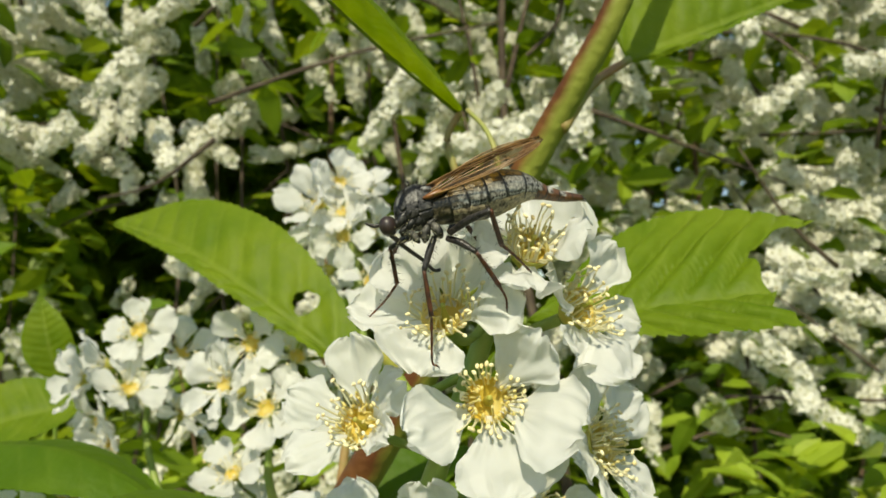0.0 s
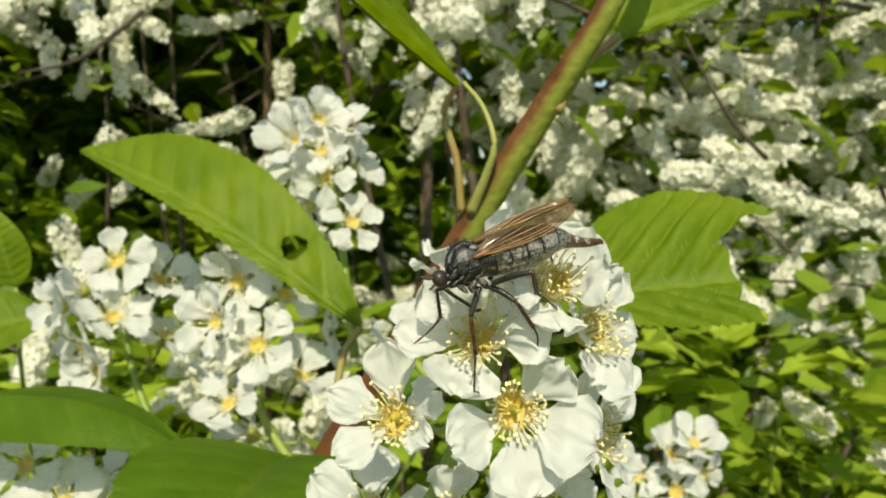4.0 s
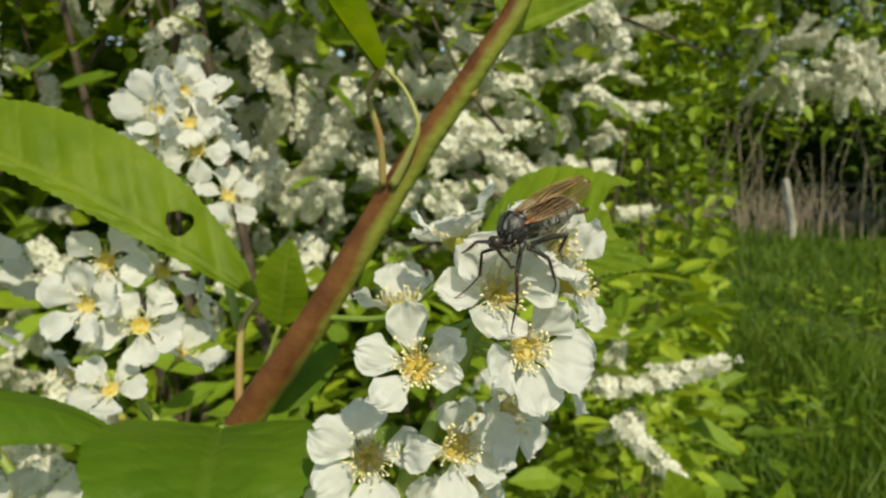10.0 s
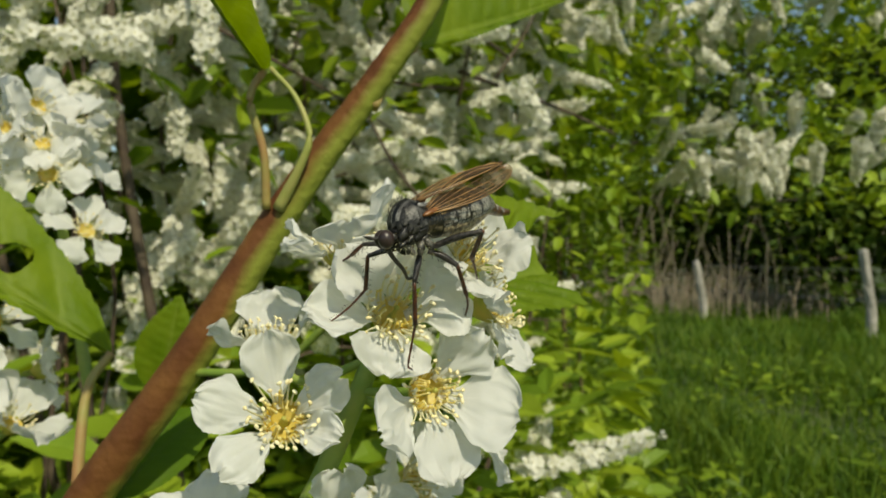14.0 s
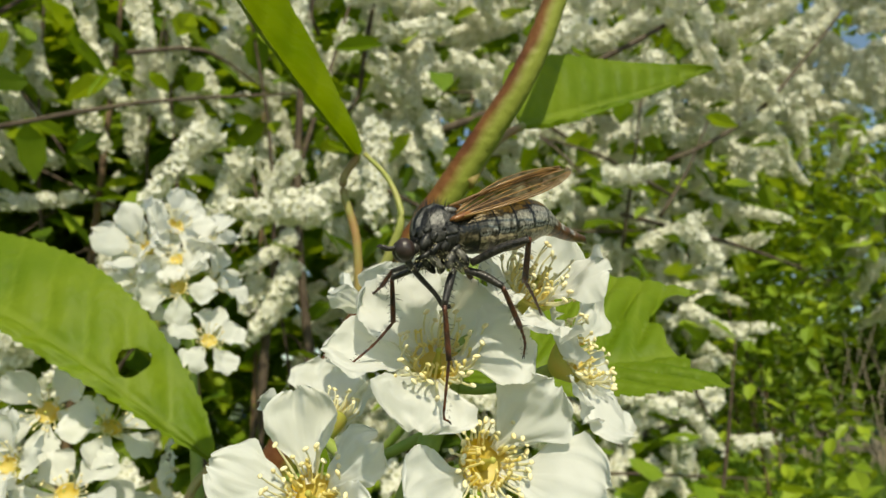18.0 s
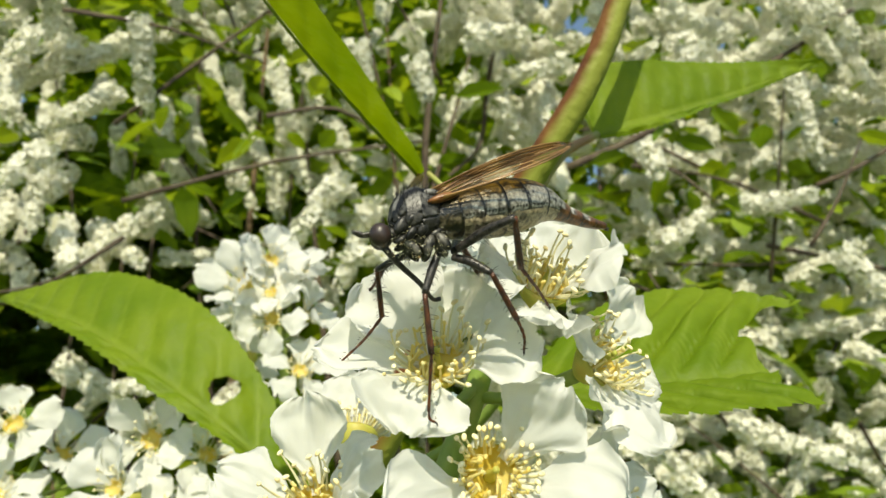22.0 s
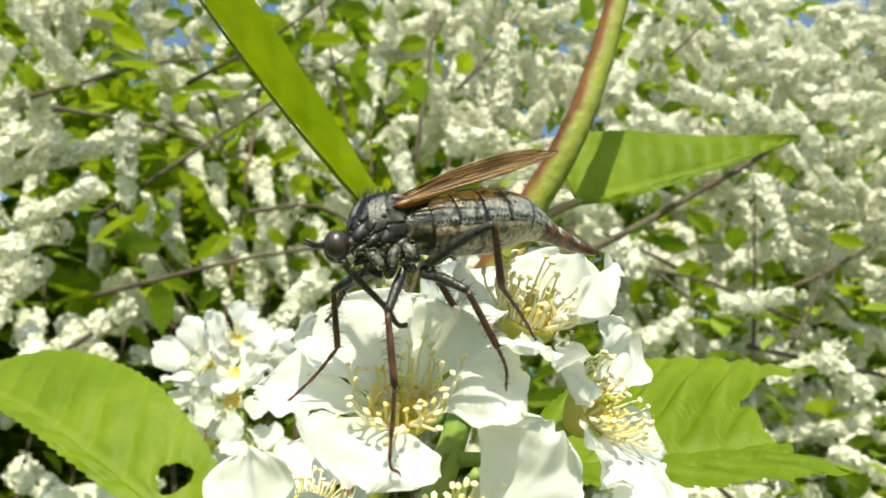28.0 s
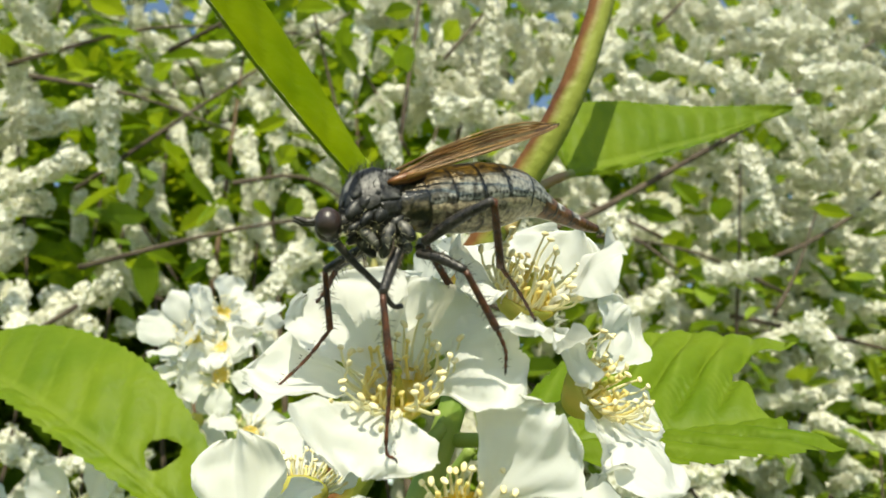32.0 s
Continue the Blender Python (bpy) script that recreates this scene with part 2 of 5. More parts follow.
def mesh_of(name, verts, faces, materials, index=None, smooth=True):
    me = bpy.data.meshes.new(name)
    me.from_pydata([tuple(map(float, v)) for v in verts], [], [tuple(map(int, f)) for f in faces])
    for m in materials if isinstance(materials, (list, tuple)) else [materials]:
        me.materials.append(m)
    if index is not None:
        me.polygons.foreach_set("material_index", np.asarray(index, np.int32))
    if smooth:
        me.polygons.foreach_set("use_smooth", np.ones(len(me.polygons), bool))
    me.update()
    return me


ORIGIN = {}


def thing(name, at, label, category, group="", kind=""):
    """An Empty at a place given in centimetres, that parents its parts."""
    ob = new(name)
    ob.empty_display_size = 0.005
    ob.location = (at[0] * 0.01, at[1] * 0.01, BASE + at[2] * 0.01)
    ORIGIN[ob] = np.asarray(at, float)
    return tagged(ob, label, category, group, kind)


def part(name, shape, mat, parent, label="", index=None, smooth=True):
    """One mesh object under a thing or part; its vertices are centimetres in the spray's space."""
    verts, faces = shape
    o = ORIGIN[parent]
    me = mesh_of(name, (np.asarray(verts, float) - o) * 0.01, faces, mat, index, smooth)
    ob = new(name, me)
    ob.parent = parent
    ORIGIN[ob] = o
    return tagged(ob, label)


def placed(name, me, parent, at, turn, size=1.0, label=""):
    """A part on a shared mesh, set at a place (cm) with a turn (3 columns)."""
    ob = new(name, me)
    ob.parent = parent
    o = ORIGIN[parent]
    m = Matrix(np.asarray(turn).tolist()).to_4x4() @ Matrix.Diagonal((size, size, size, 1))
    m.translation = (np.asarray(at, float) - o) * 0.01
    ob.matrix_local = m
    return tagged(ob, label)


def joined(shapes):
    vs, fs, k = [], [], 0
    for v, f in shapes:
        vs.extend(v)
        fs.extend([tuple(i + k for i in q) for q in f])
        k += len(v)
    return np.array(vs), fs


def spline(points, n):
    """Catmull-Rom through the points."""
    p = np.asarray(points, float)
    p = np.vstack([2 * p[0] - p[1], p, 2 * p[-1] - p[-2]])
    out = []
    m = len(p) - 3
    for i in range(n + 1):
        s = i / n * m
        k = min(int(s), m - 1)
        u = s - k
        a, b, c, d = p[k:k + 4]
        out.append(0.5 * (2 * b + (c - a) * u + (2 * a - 5 * b + 4 * c - d) * u * u + (3 * b - a - 3 * c + d) * u ** 3))
    return np.array(out)


def tube(points, radii, sides=10, n=None, hint=(0, 0, 1), flat=1.0, caps=True, rough=0.0):
    """A tapered round bar along a smooth line. radii: one per point."""
    pts = spline(points, n) if n else np.asarray(points, float)
    rad = np.interp(np.linspace(0, 1, len(pts)), np.linspace(0, 1, len(radii)), radii)
    verts, faces = [], []
    for i, p in enumerate(pts):
        d = pts[min(i + 1, len(pts) - 1)] - pts[max(i - 1, 0)]
        s, u = across(d, hint)
        for k in range(sides):
            a = 2 * math.pi * k / sides
            r = rad[i] * (1 + rough * (noise.noise(Vector((p[0] * 9 + k, p[1] * 9, p[2] * 9)))))
            verts.append(p + r * (math.cos(a) * s + math.sin(a) * u * flat))
    for i in range(len(pts) - 1):
        for k in range(sides):
            a, b = i * sides + k, i * sides + (k + 1) % sides
            faces.append((a, b, b + sides, a + sides))
    if caps:
        faces.append(tuple(range(sides - 1, -1, -1)))
        faces.append(tuple(range((len(pts) - 1) * sides, len(pts) * sides)))
    return np.array(verts), faces


def ball(at, axes, nu=14, nv=10):
    """An ellipsoid; axes: three vectors."""
    axes = np.asarray(axes, float)
    verts, faces = [], []
    for j in range(nv + 1):
        b = math.pi * j / nv
        for i in range(nu):
            a = 2 * math.pi * i / nu
            verts.append(np.asarray(at) + math.sin(b) * math.cos(a) * axes[0] + math.sin(b) * math.sin(a) * axes[1] + math.cos(b) * axes[2])
    for j in range(nv):
        for i in range(nu):
            a, b = j * nu + i, j * nu + (i + 1) % nu
            faces.append((a, a + nu, b + nu, b))
    return np.array(verts), faces


def sheet(nu, nv, fn):
    verts = [fn(i / nu, -1 + 2 * j / nv) for i in range(nu + 1) for j in range(nv + 1)]
    faces = [(i * (nv + 1) + j, (i + 1) * (nv + 1) + j, (i + 1) * (nv + 1) + j + 1, i * (nv + 1) + j + 1) for i in range(nu) for j in range(nv)]
    return np.array(verts), faces


# ---------- leaves ----------
def leaf_shape(base, apex, facing, half, fold=12, bend=0.1, droop=0.0, pleat=0.028, veins=10, nu=120, nv=22, end=None, hole=None, broad=0.42, shrink=(1.0, 1.0), slant=1.5):
    """A toothed leaf blade: pleated between the side veins, folded along its midrib. fold: degrees; end(v): where the blade stops; hole: u, v, radius in cm."""
    base, apex = np.asarray(base, float), np.asarray(apex, float)
    d = apex - base
    length = np.linalg.norm(d)
    s, n = across(d, facing)
    c, sn = math.cos(radians(fold)), math.sin(radians(fold))

    def width(u):
        p = math.log(0.5) / math.log(broad)
        return half * max(0.0, math.sin(math.pi * min(1, u ** p))) ** 0.82 * (1 - 0.25 * u ** 6)

    def fn(u, v):
        if end:
            u = u * end(v)
        a = abs(v)
        w = width(u) * shrink[0 if v < 0 else 1]
        k = u * veins * 4
        tooth = (k % 1.0) * 0.045 * half * (a > 0.93) * (0.05 < u < 0.985)
        x = v * (w + tooth)
        ph = u * (veins + 1) - a * (w / half) * slant
        crease = abs(math.sin(math.pi * ph))
        lift = pleat * half * (crease ** 0.6 - 0.6) * min(1, a * 5) * (1 - 0.75 * a ** 3)
        lift += 0.012 * half * noise.noise(Vector((u * 30, v * 11, half * 7))) - 0.03 * half * (a < 0.06)
        lift += 0.10 * half * noise.noise(Vector((u * 4.0, v * 1.7, length))) * a
        up = bend * length * math.sin(math.pi * u) - droop * length * u ** 5
        return base + d * (u + 0.0) + s * x * c + n * (up + a * w * sn * (1 - 0.25 * a) + lift)

    verts, faces = sheet(nu, nv, fn)
    vein = []
    for i in range(nu + 1):
        for j in range(nv + 1):
            v = -1 + 2 * j / nv
            u = i / nu * (end(v) if end else 1)
            a = abs(v)
            ph = u * (veins + 1) - a * (width(u) / half) * slant
            near = abs((ph + 0.5) % 1.0 - 0.5)
            vein.append(max(math.exp(-(near / 0.055) ** 2) * (1 - 0.5 * a), math.exp(-(a / 0.05) ** 2)))
    if hole:
        hu, hv, r = hole
        mid = fn(hu, hv)
        keep = []
        rel = verts - mid
        px, py = rel @ unit(d), rel @ s
        ang = np.arctan2(py, px)
        rad = np.hypot(px, py)
        lim = r * (1 + 0.10 * np.sin(3 * ang + 1) + 0.06 * np.sin(7 * ang))
        inside = rad < lim
        for f in faces:
            if not all(inside[list(f)]):
                keep.append(f)
        used = {i for f in keep for i in f}
        for i in used:
            if inside[i]:
                q = lim[i] / max(rad[i], 1e-4)
                verts[i] = mid + unit(d) * px[i] * q + s * py[i] * q + n * (rel[i] @ n)
        faces = keep
    ribs = []
    top = 1.0 if not end else end(0)
    under = -0.022 * half - 0.006
    ribs.append(tube([fn(u * top * 0.999, 0) + n * under for u in np.linspace(0, 1, 24)] if not end else [fn(u, 0) + n * under for u in np.linspace(0, 1, 24)],
                     [0.020 * half + 0.010, 0.008], 6))
    return (verts, faces), joined(ribs), vein


def leaf(parent, label, mat, *args, **kw):
    blade, rib, vein = leaf_shape(*args, **kw)
    ob = part("leaf", blade, mat, parent, label)
    at = ob.data.attributes.new("vein", "FLOAT", "POINT")
    at.data.foreach_set("value", np.array(vein, np.float32))
    part("midrib", rib, RIB, ob)
    return ob


# ---------- the shoot with its leaves ----------
branch = thing("bird_cherry_shoot", (-1.7, 10.2, -2.9), "red-brown and green young shoot of a flowering shrub with fresh leaves", "branch")
STEM = [(-34, 78, -121), (-26, 56, -70), (-14, 28, -30), (-4.6, 12.6, -9.0), (-2.9, 11.2, -5.6), (-1.70, 10.2, -2.9), (-0.50, 9.4, -0.92), (0.62, 8.75, 1.06), (1.44, 8.15, 2.42), (2.02, 7.80, 3.40), (2.45, 7.62, 4.5), (3.1, 7.35, 6.6)]
shape = tube(STEM, [0.95, 0.75, 0.5, 0.35, 0.31, 0.270, 0.240, 0.205, 0.165, 0.152, 0.135, 0.11], 18, 210, (0, -1, 0.2), rough=0.05)
stem = part("stem", shape, SHOOT, branch, "round shoot, red-brown on one flank and green on the other")
side_attr = stem.data.attributes.new("side", "FLOAT", "POINT")
side_attr.data.foreach_set("value", np.array([0.5 + 0.5 * math.cos(2 * math.pi * (k % 18) / 18 - 0.10) - 0.30 * min(1.0, max(0, (0.3 - p[2]) / 2)) + 0.12 * min(1, max(0, p[2] / 1.5)) for k, p in enumerate(shape[0])], np.float32))

L_BASE, L_APEX = V(-1.13, 10.78, -0.89), V(-6.83, 14.38, 2.28)
leaf(branch, "large light green leaf with a round hole eaten through it", LEAF, L_BASE, L_APEX, (-0.088, -0.82, 0.564), 1.092, fold=8, bend=0.117, pleat=0.085, hole=(0.215, 0.42, 0.215), broad=0.455, shrink=(0.22, 1.10))
part("petiole", tube([(-1.62, 10.3, -3.0), (-1.55, 10.5, -2.1), (-1.42, 10.7, -1.3), L_BASE], [0.085, 0.07, 0.06, 0.06], 10, 24), RED_STALK, branch, "slender green-brown leaf stalk")
leaf(branch, "pleated green leaf with a torn, bitten-off end", LEAF, (0.79, 7.20, 0.00), (4.36, 6.80, 0.38), (0.05, -0.53, 0.85), 1.07, fold=15, bend=-0.02, pleat=0.13, veins=9, shrink=(1.42, 0.84), slant=2.7, nu=150, nv=44,
     end=lambda v: 0.655 + 0.20 * max(0, -v) ** 2 - 0.02 * max(0, v) - 0.035 * math.exp(-((v + 0.42) / 0.26) ** 2) - 0.04 * math.exp(-((v - 0.5) / 0.25) ** 2) + 0.008 * math.sin(19 * v), broad=0.56)
part("petiole", tube([(-0.50, 9.4, -1.0), (0.20, 8.3, -0.85), (0.62, 7.5, -0.25), (0.79, 7.20, 0.00)], [0.05, 0.045, 0.045, 0.045], 8, 20), STALK, branch)
T_BASE = V(0.27, 8.62, 2.56)
leaf(branch, "narrow upright leaf folded along its midrib", LEAF, T_BASE, (-2.6, 4.9, 4.6), (0.42, -0.50, 0.62), 0.60, fold=38, bend=-0.03, pleat=0.08)
part("petiole", tube([(0.30, 8.70, 0.95), (0.25, 8.62, 1.6), (0.10, 8.62, 2.2), T_BASE], [0.055, 0.05, 0.045, 0.045], 10, 24), RED_STALK, branch, "slender brown leaf stalk")
part("petiole", tube([(0.42, 8.62, 0.95), (0.60, 8.36, 1.45), (0.68, 8.28, 1.80), (0.58, 8.45, 2.25), (0.36, 8.66, 2.60)], [0.075, 0.052, 0.038, 0.032, 0.030], 10, 30), PALE_STALK, branch)
U_BASE = V(2.40, 8.70, 3.18)
leaf(branch, "fresh leaf seen from beneath with one half folded up", LEAF, U_BASE, (5.92, 9.22, 4.68), (0.16, -0.90, 0.36), 0.80, fold=10, bend=-0.02, shrink=(1.18, 0.16), broad=0.18, pleat=0.06)
part("petiole", tube([(1.42, 8.12, 2.15), (1.85, 8.35, 2.75), U_BASE], [0.07, 0.06, 0.05], 10, 18), RED_STALK, branch, "pinkish leaf stalk")
# big leaf that hangs below the joint, and a curled one beside it
leaf(branch, "broad green leaf folded along its midrib, half in shade", LEAF_SHADED, (-2.07, 8.94, -2.25), (-2.92, 6.2, -3.8), (-0.11, -0.65, 0.62), 1.24, fold=20, bend=0.24, broad=0.32, pleat=0.018, veins=8, shrink=(1.07, 1.14))
part("petiole", tube([(-1.72, 10.1, -2.95), (-1.85, 9.4, -2.5), (-2.07, 8.94, -2.25)], [0.07, 0.06, 0.05], 8, 14), STALK, branch)
leaf(branch, "dark green leaf arching over and curling down at its tip", LEAF_SHADED, (-7.6, 9.7, -1.65), (-3.25, 8.45, -1.30), (0.05, -0.25, 0.97), 0.74, fold=-26, bend=0.05, droop=0.2, broad=0.55, pleat=0.02)
part("petiole", tube([(-4.6, 12.2, -8.2), (-7.4, 11.0, -4.2), (-8.1, 10.2, -2.2), (-7.6, 9.7, -1.66)], [0.07, 0.06, 0.05, 0.045], 8, 20), STALK, branch)
for line in ([(2.4, 13.8, -8.4), (0.0, 13.4, -9.6), (-3.0, 13.2, -9.8), (-5.2, 13.4, -10.2)], [(-5.0, 13.6, -4.4), (-5.2, 13.4, -6.6), (-5.0, 12.9, -8.6), (-4.9, 12.8, -9.6)]):
    part("side_shoot", tube(line, [0.08, 0.10, 0.12, 0.14], 8, 16), STALK, branch)
young = thing("young_leaf", (0.9, 18.6, -3.2), "yellow-green young leaf standing upright on a thin stalk", "leaf")
leaf(young, "", LEAF, (0.9, 18.6, -3.2), (1.2, 18.0, -0.7), (-0.5, -0.85, 0.1), 0.78, fold=14, bend=0.05, nu=60, nv=14)
part("petiole", tube([(0.9, 18.6, -3.2), (0.4, 18.9, -4.6), (-0.6, 19.2, -7.0), (-5.0, 21.0, -14.0), (-13.0, 27.0, -28.5)], [0.05, 0.06, 0.07, 0.1, 0.14], 8, 24), STALK, young)
for b, a, face, half, way in (((-12.2, 22.0, -1.3), (-12.7, 21.8, 1.3), (0.2, -0.9, 0.2), 0.75, [(-12.4, 22.4, -4.5), (-12.8, 24.0, -12.0)]), ((-10.4, 20.0, -1.9), (-14.2, 19.4, -2.9), (0.0, -0.72, 0.7), 1.25, [(-10.3, 21.0, -4.6), (-11.4, 24.0, -14.0)]),
                              ((-11.2, 20.4, -4.6), (-14.4, 19.0, -5.4), (0.1, -0.8, 0.6), 1.1, [(-11.0, 21.4, -7.0), (-12.0, 25.0, -17.0)])):
    low = thing("young_leaf", b, "broad light green leaf on a thin stalk beside the blossom", "leaf")
    leaf(low, "", LEAF, b, a, face, half, fold=14, bend=0.06, nu=60, nv=14, pleat=0.06)
    part("petiole", tube([b, *way, (-14.0, 28.0, -30.0)], [0.05, 0.07, 0.10, 0.14], 8, 24), STALK, low)
leaf(branch, "small green leaf beneath the shoot", LEAF_SHADED, (-1.2, 10.4, -2.7), (0.3, 11.2, -1.9), (0.1, -0.5, 0.8), 0.5, fold=16, nu=60, nv=14)


# ---------- flowers ----------
def petal_shape(c, axis, tip, half, seed, nu=12, nv=8, wave=1.0):
    c, tip, axis = (np.asarray(a, float) for a in (c, tip, axis))
    flat = tip - c
    flat = flat - axis * np.dot(flat, axis)
    base = c + unit(flat) * 0.10
    d = tip - base
    length = np.linalg.norm(d)
    s, n = across(d, axis)
    r = random.Random(seed)
    cup, curl, twist, off = r.uniform(-0.10, 0.14), r.uniform(-0.25, 0.45), r.uniform(-0.28, 0.28), r.uniform(0, 50)
    notch = r.uniform(0.0, 0.10)
    skew = r.uniform(-0.12, 0.12)

    def fn(u, v):
        g = min(1, u / 0.70)
        w = half * (0.12 + 0.88 * g * g * (3 - 2 * g))
        if u > 0.64:
            w *= max(0.0, 1 - ((u - 0.64) / 0.38) ** 2.6) ** 0.5
        a = abs(v)
        run = u * (1 - 0.03 * a * a) - notch * max(0, 1 - a * 3) * max(0, u - 0.8) * 2
        lift = length * (cup * math.sin(math.pi * u) + 0.05 * u * u) + curl * w * a * a
        lift += wave * (0.075 * noise.noise(Vector((u * 2.6 + off, v * 1.6, 3))) * u + 0.060 * noise.noise(Vector((u * 5 + off, v * 3.4, 9))) * max(a, u) ** 3 + 0.012 * noise.noise(Vector((u * 2 + off, v * 11, 5))) * u)
        lift += twist * v * w * u
        edge = 1 + wave * (0.16 * noise.noise(Vector((u * 5 + off, v * 2, 1))) + 0.05 * noise.noise(Vector((u * 26 + off, v, 4)))) * max(0, a - 0.5) * 2
        run += wave * (0.07 * noise.noise(Vector((off, v * 2.4, 8))) + 0.035 * noise.noise(Vector((off, v * 14, 8)))) * max(0, u - 0.72) * 3.5
        return base + d * run + s * (v + skew * u * (1 - a)) * w * edge + n * lift

    return sheet(nu, nv, fn)


def stamen_shapes(c, axis, seed, count=22, reach=0.34, sides=5, splay=0.45):
    r = random.Random(seed)
    s, u = across(axis, (0.31, 0.2, 0.9))
    fil, ant = [], []
    for k in range(count):
        a = 2 * math.pi * (k + r.uniform(-0.3, 0.3)) / count
        out = math.cos(a) * s + math.sin(a) * u
        lean = max(0.15, r.gauss(splay + 0.12, 0.28))
        ln = reach * r.uniform(0.5, 1.05)
        p0 = c + out * r.uniform(0.128, 0.152) + axis * 0.03
        p2 = p0 + ln * (out * math.sin(lean) + axis * math.cos(lean))
        p1 = (p0 + p2) / 2 + out * ln * r.uniform(0.05, 0.22) + s * ln * r.uniform(-0.12, 0.12)
        fil.append(tube([p0, p1, p2], [0.0095, 0.0065, 0.0048], sides, 5, caps=False))
        t = unit(V(r.uniform(-1, 1), r.uniform(-1, 1), r.uniform(-1, 1)))
        q, w = across(t, axis)
        ant.append(ball(p2, (q * 0.015, w * 0.012, t * 0.023), 7, 5))
    return joined(fil), joined(ant)


def golden_tuft(c, axis, seed, count=30):
    """Short curved stamens that crowd the bowl."""
    r = random.Random(seed + 500)
    s, u = across(axis, (0.31, 0.2, 0.9))
    out = []
    for k in range(count):
        a = 2.4 * k + r.uniform(-0.4, 0.4)
        way = math.cos(a) * s + math.sin(a) * u
        p0 = c + way * r.uniform(0.10, 0.15) + axis * 0.0
        tip = c + way * r.uniform(0.06, 0.20) + axis * r.uniform(0.07, 0.15)
        out.append(tube([p0, (p0 + tip) / 2 + way * r.uniform(0.0, 0.035), tip], [0.010, 0.008, 0.006], 5, 4, caps=False))
        q = unit(V(r.uniform(-1, 1), r.uniform(-1, 1), r.uniform(-1, 1)))
        e, w = across(q, axis)
        out.append(ball(tip, (e * 0.012, w * 0.010, q * 0.017), 6, 4))
    return joined(out)


def cup_shape(c, axis, ring=0.162, n=20):
    """The golden bowl of a flower: rim, inner wall and floor."""
    s, u = across(axis, (0.31, 0.2, 0.9))
    prof = [(0.02, -0.15), (ring * 0.4, -0.12), (ring * 0.72, -0.06), (ring, 0.01), (ring * 0.95, 0.030), (ring * 0.84, 0.0), (ring * 0.52, -0.045), (0.0, -0.05)]
    verts = [c + axis * h + q * (math.cos(2 * math.pi * k / n) * s + math.sin(2 * math.pi * k / n) * u) for q, h in prof for k in range(n)]
    faces = [(j * n + k, j * n + (k + 1) % n, (j + 1) * n + (k + 1) % n, (j + 1) * n + k) for j in range(len(prof) - 1) for k in range(n)]
    return np.array(verts), faces


def pistil_shape(c, axis):
    return joined([tube([c - axis * 0.04, c + axis * 0.06, c + axis * 0.12], [0.038, 0.018, 0.011], 8, 5), ball(c + axis * 0.125, np.eye(3) * 0.020, 8, 6)])


def near_flower(parent, c, axis, tips, half, seed, foot, splay=0.45, reach=0.22):
    """A flower of the near spray. tips: where its petals end, and how wide each one is against half."""
    c, axis = np.asarray(c, float), unit(axis)
    shape = cup_shape(c, axis)
    fl = part("flower", shape, [CUP, PISTIL], parent, "white blossom with a golden centre", [1 if f < 80 else 0 for f in range(len(shape[1]))])
    for k, tip in enumerate(tips):
        wide = tip[3] if len(tip) > 3 else random.Random(seed * 31 + k).uniform(0.88, 1.1)
        part("petal", petal_shape(c, axis, tip[:3], half * wide, seed * 10 + k, 40, 32), PETAL, fl)
    fil, ant = stamen_shapes(c, axis, seed, 36, reach, splay=splay)
    tagged(part("stamen_ring", fil, FILAMENT, fl, "pale yellow filaments"), kind="stuff")
    tagged(part("anther_ring", ant, ANTHER, fl, "yellow-brown anthers"), kind="stuff")
    tagged(part("golden_tuft", golden_tuft(c, axis, seed), GOLD_FILAMENT, fl, "short golden stamens"), kind="stuff")
    part("pistil", pistil_shape(c, axis), PISTIL, fl)
    back = c - axis * 0.14
    part("pedicel", tube([back, back - axis * 0.18 + (np.asarray(foot) - back) * 0.35, foot], [0.045, 0.035, 0.04], 8, 12), STALK, fl)
    return fl


def ring_tips(c, axis, reach, spin, rise=0.12, seed=0):
    """Five petal ends spread evenly round an axis."""
    r = random.Random(seed)
    c, axis = np.asarray(c, float), unit(axis)
    s, u = across(axis, (0.25, 0.1, 1) if abs(axis[2]) < 0.95 else (1, 0.1, 0))
    out = []
    for k in range(5):
        a = radians(spin) + 2 * math.pi * k / 5 + r.uniform(-0.12, 0.12)
        out.append(c + reach * r.uniform(0.92, 1.06) * (math.cos(a) * u + math.sin(a) * s) + axis * (rise + r.uniform(-0.1, 0.1)) * reach)
    return out


